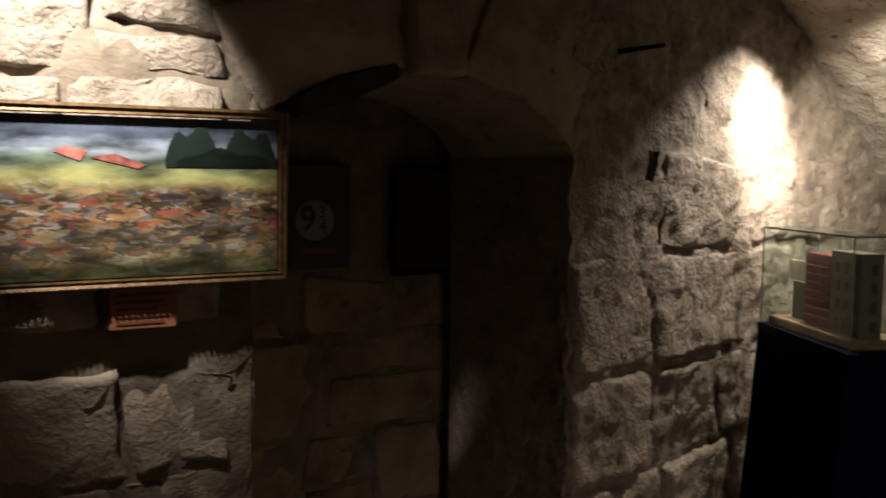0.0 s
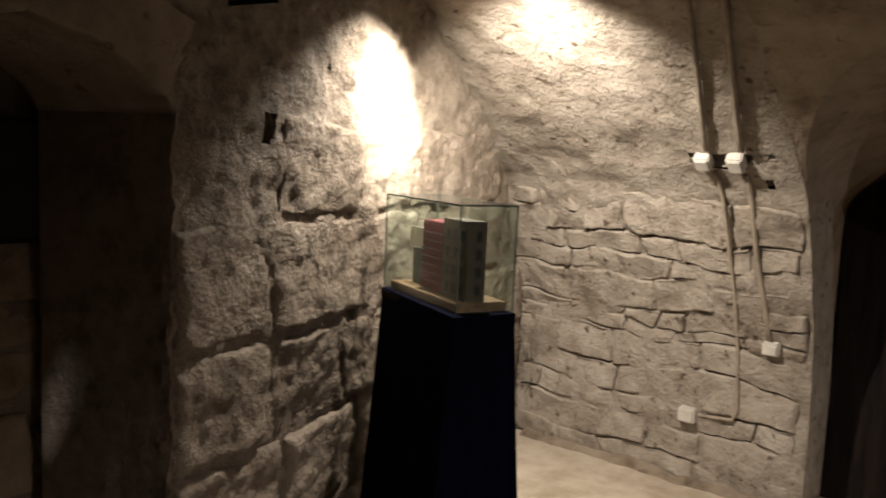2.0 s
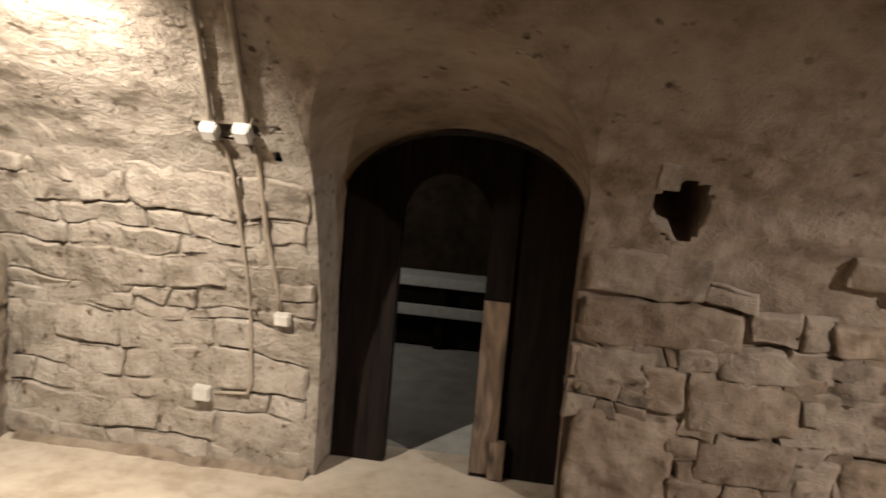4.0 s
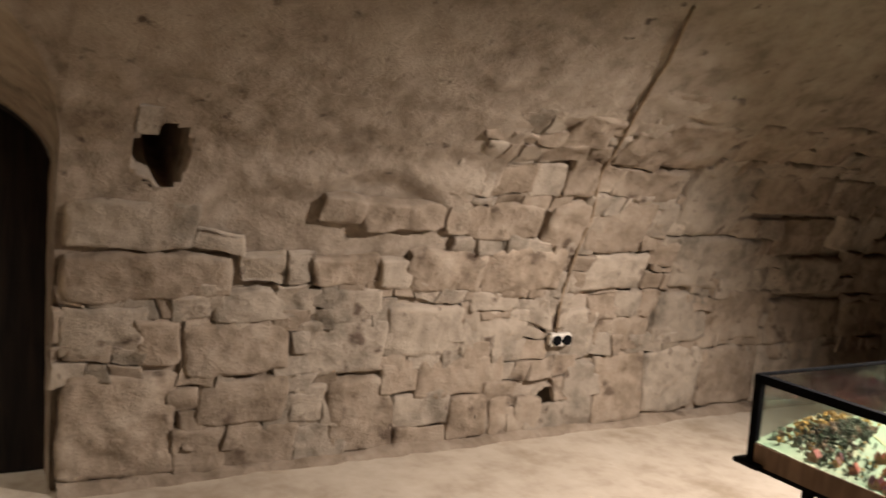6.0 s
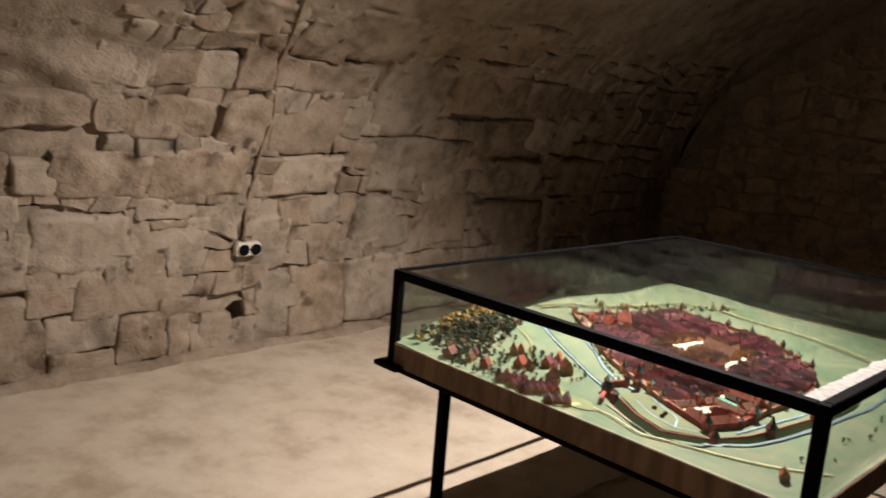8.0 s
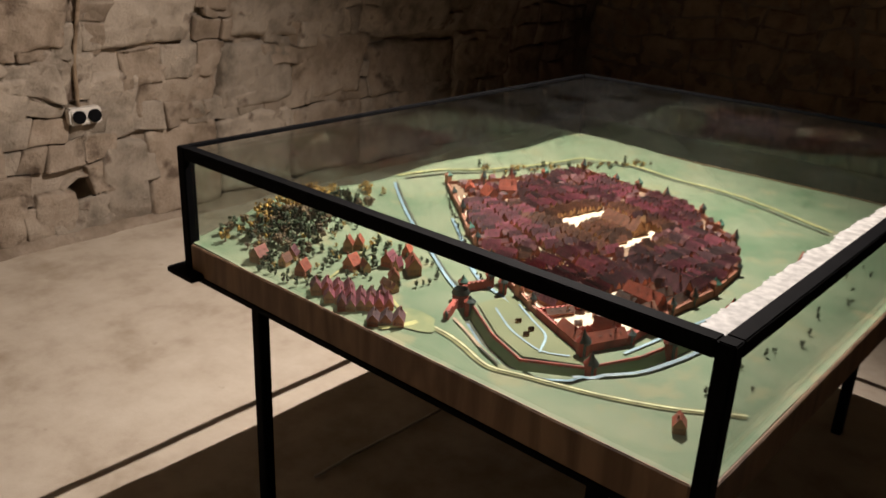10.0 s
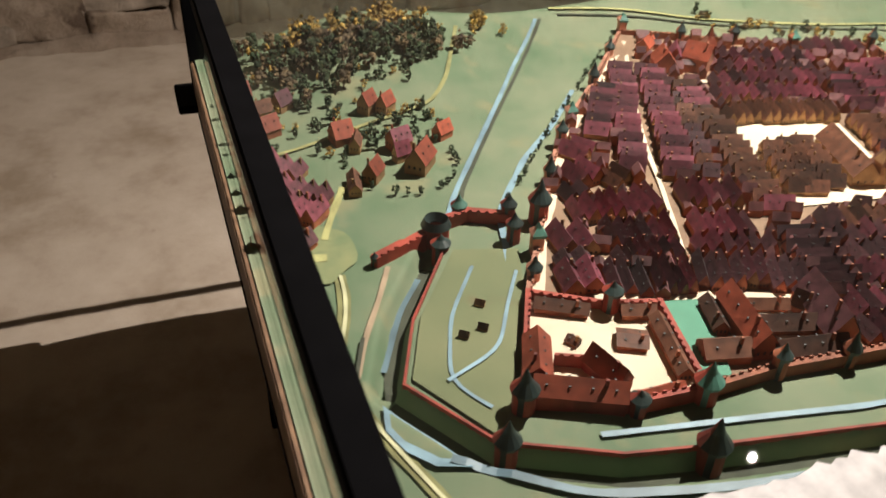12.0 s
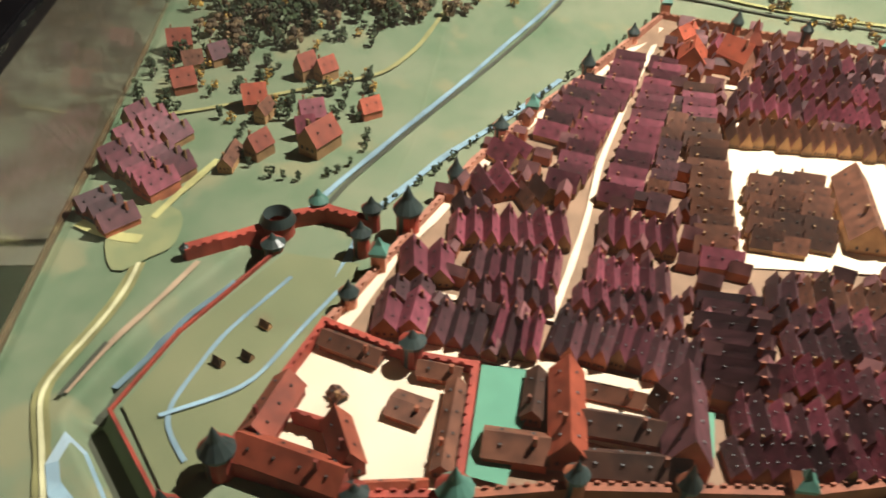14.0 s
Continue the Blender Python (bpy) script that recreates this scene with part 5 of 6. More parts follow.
# hamlets outside the walls
for x, y, turn, kind, w, d, h in ((2.335, -2.296, 0.9, "red", 2.1, 1.5, 1.5), (2.394, -2.284, 0.3, "plum", 1.9, 1.0, 1.2), (2.362, -2.278, 0.3, "plum", 1.0, 0.8, 1.1), (2.324, -2.228, 0.9, "red", 1.5, 1.0, 1.2), (2.432, -2.212, 0.2, "red", 2.0, 1.0, 1.3), (2.407, -2.226, 1.2, "brown", 1.1, 1.0, 0.9), (2.476, -2.118, 0.4, "red", 1.7, 1.0, 1.2), (2.55, -2.151, 0.6, "plum", 1.6, 0.9, 1.1), (2.535, -2.12, 0.3, "brown", 1.3, 0.9, 1.0), (2.589, -2.094, 0.2, "red", 2.0, 1.1, 1.3), (2.507, -2.27, 0.7, "red", 1.5, 0.9, 1.3), (2.501, -2.296, 0.7, "red", 1.4, 0.9, 1.2), (2.408, -2.353, 0.5, "red", 1.3, 0.9, 1.0), (2.306, -2.198, 1.4, "brown", 1.2, 1.5, 0.7), (1.66, -2.16, 0.5, "red", 1.4, 0.9, 1.0)):
    house(x, y, turn, kind, w * 0.62, d * 0.62, h * 0.7)
row(2.312, -2.066, 2.24, -2.142, 6, 0.034, "plum")
row(2.352, -2.068, 2.272, -2.158, 6, 0.030, "plum")
row(2.40, -2.074, 2.345, -2.14, 4, 0.030, "plum", "brown")
row(2.232, -2.068, 2.178, -2.112, 3, 0.034, "dark", "plum")
for x, y in ((2.036, -2.264), (1.999, -2.253), (1.993, -2.230)):
    house(x, y, 2.5, "brown", 0.27, 0.22, 0.27)


def tree_mesh(seed, leaf, tall=False):
    """A model tree: tapered trunk, a few limbs and an uneven crown of many small leafy tufts."""
    rng = random.Random(seed)
    bm = bmesh.new()
    rod(bm, (0, 0, -0.008), (0, 0, 0.012), 0.0012, 0.0007, 5)
    for k in range(3):
        a = rng.uniform(0, 6.28)
        rod(bm, (0, 0, 0.006), (0.005 * math.cos(a), 0.005 * math.sin(a), 0.014), 0.0006, 0.0003, 4)
    before = len(bm.faces)
    for k in range(22):
        a, r = rng.uniform(0, 6.28), 0.0085 * math.sqrt(rng.random()) * (0.55 if tall else 1.0)
        z = rng.uniform(0.007, 0.028 if tall else 0.022)
        s = rng.uniform(0.0022, 0.0042)
        m = Matrix.LocRotScale((r * math.cos(a), r * math.sin(a), z), Euler((a, r * 300, z * 90)), (s, s * rng.uniform(0.6, 1.2), s * 0.75))
        bmesh.ops.create_icosphere(bm, subdivisions=1, radius=1.0, matrix=m) if k % 3 == 0 else bmesh.ops.create_cone(bm, cap_ends=True, segments=5, radius1=1.0, radius2=0.3, depth=1.2, matrix=m)
    bm.faces.ensure_lookup_table()
    for f in bm.faces[before:]:
        f.material_index = 1
    me = bpy.data.meshes.new("tree")
    bm.to_mesh(me)
    bm.free()
    me.materials.append(ROOF_DARK), me.materials.append(leaf)
    return me


TREES = {"dark": [tree_mesh(k, LEAF_DARK, k % 2 == 0) for k in range(4)], "gold": [tree_mesh(k + 9, LEAF_GOLD) for k in range(2)], "rust": [tree_mesh(k + 20, LEAF_RUST) for k in range(2)]}


def tree(x, y, kind, size):
    ob = new("tree", pick.choice(TREES[kind]))
    ob.parent = model
    ob.location = Vector((x, y, ground_z(x, y))) - model.location
    ob.rotation_euler = (pick.uniform(-0.1, 0.1), pick.uniform(-0.1, 0.1), pick.uniform(0, 6.28))
    ob.scale = (size * pick.uniform(0.85, 1.2), size, size * pick.uniform(0.8, 1.15))


made = 0
while made < 190:
    x, y = pick.gauss(2.69, 0.075), pick.gauss(-2.31, 0.13)
    if not (2.52 < x < 2.755 and -2.57 < y < -2.07) or x < 2.50 + 0.42 * (-y - 2.10) or abs(x - 2.577 - 2.3 * (-y - 2.419)) < 0.03:
        continue
    gold = x > 2.70 or pick.random() < 0.12
    tree(x, y, "gold" if gold and pick.random() < 0.7 else ("rust" if pick.random() < 0.4 else "dark"), pick.uniform(0.8, 1.4))
    made += 1
made = 0
for k in range(900):
    if made >= 120:
        break
    x, y = pick.uniform(2.36, 2.62), pick.uniform(-2.36, -2.06)
    on_lane = abs(y - (-2.165 - 1.5 * (x - 2.42))) < 0.03 or abs(y - (-2.155 + 1.55 * (x - 2.436))) < 0.02
    if on_lane or x < 2.36 + 0.30 * abs(y + 2.28) or pick.random() < 0.35:
        continue
    tree(x, y, "gold" if pick.random() < 0.2 else "dark", pick.uniform(0.45, 0.75))
    made += 1
# garden hedges about the red house
for k in range(30):
    a = 2 * math.pi * k / 30
    if 0.4 < a < 5.9 and k % 4:
        tree(2.355 + 0.085 * math.cos(a), -2.275 + 0.075 * math.sin(a), "dark", pick.uniform(0.4, 0.6))
for k in range(50):
    t = k / 50
    x, y = 2.72 - 0.30 * t + pick.uniform(-0.03, 0.03), -2.95 - 0.52 * t + pick.uniform(-0.04, 0.03)
    if TY0 + 0.04 < y:
        tree(x, y, pick.choice(("rust", "dark", "gold")), pick.uniform(0.5, 0.9))
for k in range(16):
    tree(1.64 + pick.uniform(-0.02, 0.04), -2.30 - 0.055 * k + pick.uniform(-0.02, 0.02), "dark", pick.uniform(0.35, 0.6))
# bushes along the outer foot of the town wall
for k in range(26):
    t = (k + pick.uniform(-0.3, 0.3)) / 25
    tree(2.20 + 0.46 * t, -2.358 - 0.37 * t - 0.03 * t * t + pick.uniform(-0.004, 0.004), "dark", pick.uniform(0.3, 0.5))

# ---- things on and before the end wall ----
def on_north(u, v, d, turn=0.0):
    """A pose on the end wall: its x runs along the wall, its y into the wall, its z up."""
    p = north(u, v, d)
    return Matrix.LocRotScale(p, Euler((0, 0, math.atan(0.26) if u > 1.19 else 0.0)), None)


def build_painting():
    """A gilt-framed battle landscape that leans a little from the wall."""
    w, h = 0.98, 0.345
    ob = tagged(empty("framed_painting"), "wide gilt-framed oil painting of a battle landscape", "painting")
    ob.matrix_world = on_north(1.088 - w / 2, 1.556, 0.055) @ Matrix.Rotation(radians(-0.3), 4, "Y") @ Matrix.Rotation(radians(3), 4, "X")
    part("canvas", solid((-w / 2 + 0.022, -0.004, -h / 2 + 0.022), (w / 2 - 0.022, 0.008, h / 2 - 0.022)), CANVAS, ob, "painted battle scene with cloudy sky and trees")

    def stave(length, thick):
        bm = bmesh.new()
        outline = ((0, 0.012), (0, -0.010), (0.006, -0.018), (0.012, -0.014), (0.017, -0.016), (thick, -0.006), (thick, 0.012))
        ends = []
        for s in (-1, 1):
            ends.append([bm.verts.new((s * (length / 2 - a), b, a)) for a, b in outline])
        n = len(outline)
        for k in range(n):
            bm.faces.new((ends[0][k], ends[1][k], ends[1][(k + 1) % n], ends[0][(k + 1) % n]))
        bm.faces.new(ends[0][::-1]), bm.faces.new(ends[1])
        return bm

    for turn, at, length in ((0, (0, 0, -h / 2), w), (180, (0, 0, h / 2), w), (90, (w / 2, 0, 0), h), (-90, (-w / 2, 0, 0), h)):
        bm = stave(length, 0.019)
        bmesh.ops.transform(bm, matrix=Matrix.Translation(at) @ Matrix.Rotation(radians(-turn), 4, "Y"), verts=bm.verts)
        bmesh.ops.recalc_face_normals(bm, faces=bm.faces)
        side = part("frame_stave", bm, GILT, ob)
        if turn == 0:
            bead = bmesh.new()
            for k in range(90):
                x = -w / 2 + 0.012 + (w - 0.024) * k / 89
                bmesh.ops.create_icosphere(bead, subdivisions=1, radius=0.0035, matrix=Matrix.Translation((x, -0.019, -h / 2 + 0.006)))
            part("beading", bead, GILT, ob)
    # flags, a far wood and a blue banner in flat strokes of paint
    red = paint("painted_red", (0.30, 0.09, 0.065), 0.5, 0.4, 60)
    wood = paint("painted_wood_edge", (0.005, 0.011, 0.007), 0.5)
    rng = random.Random(3)

    def stroke(name, pts, material):
        bm = bmesh.new()
        f = bm.faces.new([bm.verts.new((x, -0.0052, z)) for x, z in pts])
        if f.normal.y > 0:
            f.normal_flip()
        part(name, bm, material, ob)

    stroke("painted_flag", ((0.115, 0.075), (0.20, 0.055), (0.215, 0.062), (0.16, 0.082)), red)
    stroke("painted_flag", ((0.055, 0.085), (0.10, 0.068), (0.112, 0.088), (0.075, 0.095)), red)
    for cx, wide, tall in ((0.305, 0.056, 0.085), (0.41, 0.058, 0.08), (0.36, 0.09, 0.035)):
        pts = [(cx - wide, 0.058)] + [(cx - wide + 2 * wide * k / 44, 0.062 + tall * (math.sin(math.pi * (k + 0.5) / 45) ** 0.5 * (0.84 + 0.16 * math.sin(k * 0.3 + cx * 40)) + rng.uniform(-0.05, 0.04))) for k in range(45)] + [(cx + wide, 0.058)]
        stroke("painted_tree", pts, wood)


build_painting()


def build_sign():
    ob = tagged(empty("caption_plate"), "small reddish wooden caption plate below the painting", "sign")
    ob.matrix_world = on_north(0.81, 1.345, 0.035)
    part("plate", solid((-0.062, -0.006, -0.042), (0.062, 0.006, 0.042), 0.002), timber("reddish_plate", (0.16, 0.05, 0.02), (0.30, 0.11, 0.045), 4, (1, 12, 12)), ob)
    dark = paint("faded_lettering", (0.10, 0.03, 0.015), 0.7)
    for k, z in enumerate((0.026, 0.012, -0.002, -0.016, -0.029)):
        part("text_line", solid((-0.05, -0.0075, z - 0.0025), (0.05 - 0.012 * (k % 3), -0.0055, z + 0.0025)), dark, ob)


build_sign()


def lettering(name, words, size, material, parent, at):
    curve = bpy.data.curves.new(name, "FONT")
    curve.body, curve.size, curve.align_x, curve.align_y, curve.extrude = words, size, "CENTER", "CENTER", 0.0008
    curve.offset = size * 0.022
    tmp = bpy.data.objects.new(name, curve)
    scene.collection.objects.link(tmp)
    me = bpy.data.meshes.new_from_object(tmp.evaluated_get(bpy.context.evaluated_depsgraph_get()))
    bpy.data.objects.remove(tmp)
    me.materials.clear()
    me.materials.append(material)
    ob = new(name, me)
    ob.parent = parent
    ob.matrix_basis = Matrix.Translation(at) @ Matrix.Rotation(radians(90), 4, "X")
    return ob


def build_poster():
    ob = tagged(empty("platform_sign", (1.455, NICHE_BACK - 0.035, 1.48)), "black square sign with a grey disc and numerals, in the niche", "sign")
    black = paint("sign_black", (0.012, 0.012, 0.014), 0.5)
    part("board", solid((-0.098, -0.008, -0.16), (0.098, 0.008, 0.16), 0.003), black, ob)
    grey = paint("sign_grey", (0.13, 0.13, 0.125), 0.6)
    bm = bmesh.new()
    bmesh.ops.create_cone(bm, cap_ends=True, segments=40, radius1=0.062, radius2=0.062, depth=0.004, matrix=Matrix.Translation((-0.02, -0.011, -0.01)) @ Matrix.Rotation(HALF, 4, "X"))
    part("disc", bm, grey, ob)
    bm = bmesh.new()
    bmesh.ops.create_cone(bm, cap_ends=True, segments=40, radius1=0.052, radius2=0.052, depth=0.002, matrix=Matrix.Translation((-0.02, -0.0142, -0.01)) @ Matrix.Rotation(HALF, 4, "X"))
    part("disc_face", bm, paint("sign_pale", (0.17, 0.17, 0.165), 0.6), ob)
    lettering("numeral", "9", 0.105, black, ob, (-0.043, -0.016, -0.008))
    lettering("numeral", "3", 0.05, black, ob, (0.002, -0.016, 0.014))
    lettering("numeral", "4", 0.05, black, ob, (0.005, -0.016, -0.030))
    part("fraction_bar", solid((-0.014, -0.0168, -0.0095), (0.020, -0.0152, -0.0065)), black, ob)
    part("lower_line", solid((-0.06, -0.0095, -0.115), (0.05, -0.0085, -0.095)), paint("sign_red", (0.12, 0.02, 0.02), 0.6), ob)
    two = tagged(empty("dark_panel", (1.90, NICHE_BACK - 0.04, 1.465)), "dark framed panel in the niche", "picture")
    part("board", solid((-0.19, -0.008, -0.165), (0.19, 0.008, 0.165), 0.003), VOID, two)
    for lo, hi in (((-0.2, -0.016, -0.178), (0.2, 0.01, -0.165)), ((-0.2, -0.016, 0.165), (0.2, 0.01, 0.178)), ((-0.2, -0.016, -0.165), (-0.19, 0.01, 0.165)), ((0.19, -0.016, -0.165), (0.2, 0.01, 0.165))):
        part("frame_side", solid(lo, hi, 0.002), OAK_DARK, two)


build_poster()


def build_pedestal():
    """A tall plinth under a flared dark cloth, with a small glass case on it."""
    nw, sw, se = Vector((3.02, 2.08)), Vector((2.80, 1.535)), Vector((3.02, 1.455))
    ne = nw + se - sw
    centre, top = (nw + se) / 2, 1.09
    ob = tagged(empty("draped_pedestal", (centre.x, centre.y, 0)), "tall pedestal covered to the floor with dark navy cloth", "pedestal")
    bm, rings = bmesh.new(), []
    corners = [nw, sw, se, ne]
    outline = [corners[i].lerp(corners[(i + 1) % 4], k / 10) for i in range(4) for k in range(10)]
    for r, z in enumerate(np.linspace(0.004, top, 24)):
        ring, away = [], (1 - z / top) ** 1.1
        along_way, across_way = (nw - sw).normalized(), (se - sw).normalized()
        for k, p in enumerate(outline):
            q = (p - centre) * (1.012 if z > top - 0.03 else 1.0)
            fold = 0.010 * (1 - z / top) * math.sin(k * 1.9 + 0.6 * math.sin(k)) + 0.002 * noise.noise(Vector((k, z * 6, 0)))
            f = along_way * (q.dot(along_way) * (1 + 0.04 * away)) + across_way * (q.dot(across_way) * (1 + 0.75 * away)) + q.normalized() * fold
            ring.append(bm.verts.new((f.x, f.y, z)))
        rings.append(ring)
    for a, b in zip(rings, rings[1:]):
        for k in range(40):
            bm.faces.new((a[k], a[(k + 1) % 40], b[(k + 1) % 40], b[k]))
    bm.faces.new(rings[-1])
    bmesh.ops.recalc_face_normals(bm, faces=bm.faces)
    part("cloth", bm, DRAPE, ob)
    board = bmesh.new()
    lift = [board.verts.new((p.x - centre.x, p.y - centre.y, z)) for z in (top - 0.03, top - 0.006) for p in (centre + (q - centre) * 0.97 for q in corners)]
    for q in ((0, 1, 2, 3), (7, 6, 5, 4), (0, 4, 5, 1), (1, 5, 6, 2), (2, 6, 7, 3), (3, 7, 4, 0)):
        board.faces.new([lift[k] for k in q])
    part("top_board", board, OAK_DARK, ob)
    along, across = (nw - sw), (se - sw)
    turn = Matrix.LocRotScale((centre.x, centre.y, top), Euler((0, 0, math.atan2(along.y, along.x))), None)
    L, W, H = along.length / 2 - 0.02, across.length / 2 - 0.012, 0.345
    glass = tagged(empty("small_glass_case"), "small clear glass case standing on the draped pedestal", "display case")
    glass.matrix_world = turn
    for lo, hi in (((-L, -W, 0.004), (L, -W + 0.004, H)), ((-L, W - 0.004, 0.004), (L, W, H)), ((-L, -W + 0.005, 0.004), (-L + 0.004, W - 0.005, H)), ((L - 0.004, -W + 0.005, 0.004), (L, W - 0.005, H)), ((-L, -W, H + 0.001), (L, W, H + 0.006))):
        pane = part("pane", solid(lo, hi), GLASS, glass)
        pane.visible_shadow = False
    edge = paint("glass_edge", (0.13, 0.17, 0.14), 0.25, 0.1)
    for sx in (-1, 1):
        for sy in (-1, 1):
            part("glass_edge", solid((sx * L - 0.002, sy * W - 0.002, 0.004), (sx * L + 0.002, sy * W + 0.002, H)), edge, glass)
    for sy in (-1, 1):
        part("glass_edge", solid((-L, sy * W - 0.002, H), (L, sy * W + 0.002, H + 0.006)), edge, glass)
    for sx in (-1, 1):
        part("glass_edge", solid((sx * L - 0.002, -W + 0.003, H), (sx * L + 0.002, W - 0.003, H + 0.006)), edge, glass)
    # inside: a card model of two house fronts
    toy = tagged(empty("house_front_model"), "small card model of a red and a grey house front", "scale model")
    toy.matrix_world = turn @ Matrix.Translation((0, 0, 0.003))
    part("base", solid((-L + 0.02, -W + 0.012, 0.001), (L - 0.03, W - 0.012, 0.03), 0.003), timber("card_base", (0.12, 0.07, 0.03), (0.24, 0.15, 0.07)), toy)
    grey, redf = paint("grey_card", (0.10, 0.082, 0.06), 0.7, 0.12), paint("red_card", (0.12, 0.012, 0.018), 0.7, 0.5, 60)
    block = part("grey_house", solid((-L + 0.04, -0.02, 0.03), (-L + 0.20, 0.055, 0.29), 0.002), grey, toy)
    for r in range(4):
        for c in range(3):
            x, z = -L + 0.058 + c * 0.046, 0.05 + r * 0.058
            part("window", solid((x, 0.0545, z), (x + 0.022, 0.058, z + 0.034)), WINDOW_DARK, block)
    for r in range(4):
        z = 0.05 + r * 0.058
        part("window", solid((-L + 0.0385, -0.002, z), (-L + 0.0415, 0.02, z + 0.034)), WINDOW_DARK, block)
    part("red_house", solid((-L + 0.205, -0.02, 0.03), (-L + 0.36, 0.05, 0.27), 0.003), redf, toy)
    for k in range(7):
        part("balcony", solid((-L + 0.215, 0.05, 0.06 + k * 0.028), (-L + 0.35, 0.058, 0.064 + k * 0.028)), paint("balcony_pale", (0.20, 0.10, 0.09), 0.6), toy)
    part("back_card", solid((-L + 0.37, 0.02, 0.03), (-L + 0.47, 0.03, 0.16)), paint("grey_back", (0.12, 0.125, 0.10), 0.7), toy)
    part("white_card", solid((-L + 0.37, 0.034, 0.165), (-L + 0.48, 0.038, 0.235)), paint("white_card_paint", (0.75, 0.68, 0.58), 0.6), toy)


build_pedestal()


def build_nail():
    ob = tagged(empty("iron_hook"), "rusty iron spike driven into the end wall", "hook")
    bm = bmesh.new()
    p, q = Vector(north(2.235, 1.985, 0.0)), Vector(north(2.325, 2.005, 0.10))
    rod(bm, p, q, 0.008, 0.006, 6)
    part("spike", bm, BLACK, ob)


build_nail()

# ---- things on the side wall ----
def v_of(z):
    k = np.concatenate([[0], np.cumsum(np.hypot(np.diff(PX), np.diff(PZ)))])
    return float(np.interp(z, PZ, k))


def on_east(y, z, d):
    return east(y, v_of(z), d)


def wall_box(name, y, z, w, h, depth, label, category, holes=0):
    ob = tagged(empty(name, on_east(y, z, 0.012)), label, category)
    tilt = math.atan2(-shell(v_of(z) / LENGTH)[3], -shell(v_of(z) / LENGTH)[2])
    ob.rotation_euler = (0, -tilt, 0)
    part("housing", solid((-depth, -w / 2, -h / 2), (0.02, w / 2, h / 2), 0.006), WHITE_PLASTIC, ob)
    part("lid", solid((-depth - 0.006, -w / 2 + 0.006, -h / 2 + 0.006), (-depth + 0.002, w / 2 - 0.006, h / 2 - 0.006), 0.003), WHITE_PLASTIC, ob)
    return ob


wall_box("junction_box", 1.375, 1.625, 0.07, 0.07, 0.03, "square white plastic junction box on the wall", "junction box")
wall_box("junction_box", 1.235, 1.625, 0.07, 0.08, 0.03, "square white plastic junction box on the wall", "junction box")
wall_box("junction_box", 1.17, 0.77, 0.075, 0.06, 0.03, "small white plastic junction box on the wall", "junction box")
wall_box("wall_socket", 1.56, 0.35, 0.085, 0.075, 0.04, "single white surface socket low on the wall", "socket")


def build_double_socket():
    ob = tagged(empty("double_socket", on_east(-2.745, 0.552, 0.022)), "double socket with dark inserts on the rubble wall", "socket")
    part("housing", solid((-0.03, -0.070, -0.036), (0.02, 0.070, 0.036), 0.008), WHITE_PLASTIC, ob)
    for y in (-0.034, 0.034):
        bm = bmesh.new()
        bmesh.ops.create_cone(bm, cap_ends=True, segments=20, radius1=0.029, radius2=0.027, depth=0.012, matrix=Matrix.Translation((-0.034, y, 0)) @ Matrix.Rotation(HALF, 4, "Y"))
        part("socket_insert", bm, BLACK, ob, "dark round insert")


build_double_socket()


def cable(name, pts, radius, material, label, category="cable", sink=0.014):
    fine = []
    for (y0, z0), (y1, z1) in zip(pts, pts[1:]):
        n = max(2, int(math.hypot(y1 - y0, z1 - z0) / 0.05))
        fine += [(y0 + (y1 - y0) * k / n, z0 + (z1 - z0) * k / n) for k in range(n)]
    fine.append(pts[-1])
    path = [on_east(y + 0.006 * noise.noise(Vector((z * 6, y, 1))), z, sink + 0.006 * noise.noise(Vector((z * 5, y, 4)))) for y, z in fine]
    tagged(tube(name, path, radius, material), label, category)


cable("power_cable", [(1.16, 2.16), (1.25, 1.95), (1.35, 1.67)], 0.011, CABLE, "pale cable conduit running down the vault")
cable("power_cable", [(1.04, 2.15), (1.12, 1.95), (1.20, 1.67)], 0.013, CABLE, "pale cable conduit running down the vault")
cable("power_cable", [(1.35, 1.58), (1.34, 1.2), (1.33, 0.8), (1.32, 0.42), (1.34, 0.37), (1.50, 0.355)], 0.009, CABLE, "pale cable conduit down to the low socket")
cable("power_cable", [(1.22, 1.57), (1.22, 1.2), (1.18, 0.81)], 0.012, CABLE, "pale cable conduit between junction boxes")
cable("wall_conduit", [(-2.30, 2.16), (-2.46, 1.98), (-2.62, 1.66), (-2.735, 1.27), (-2.72, 0.88), (-2.725, 0.58)], 0.009, LIME_TAN, "old cable channel plastered into the rubble wall", "conduit", 0.010)
stone_in_hole = tagged(sheet("loose_stone", [on_east(-0.465 + a * 0.042, 1.585 + b * 0.05, 0.004 - c * 0.14) for a in (-1, 1) for b in (-1, 1) for c in (0, 1)], [(0, 2, 6, 4), (1, 5, 7, 3), (0, 1, 3, 2), (4, 6, 7, 5), (0, 4, 5, 1), (2, 3, 7, 6)], LIME_PALE, smooth=False), "pale grey stone lodged in the wall hole", "stone")


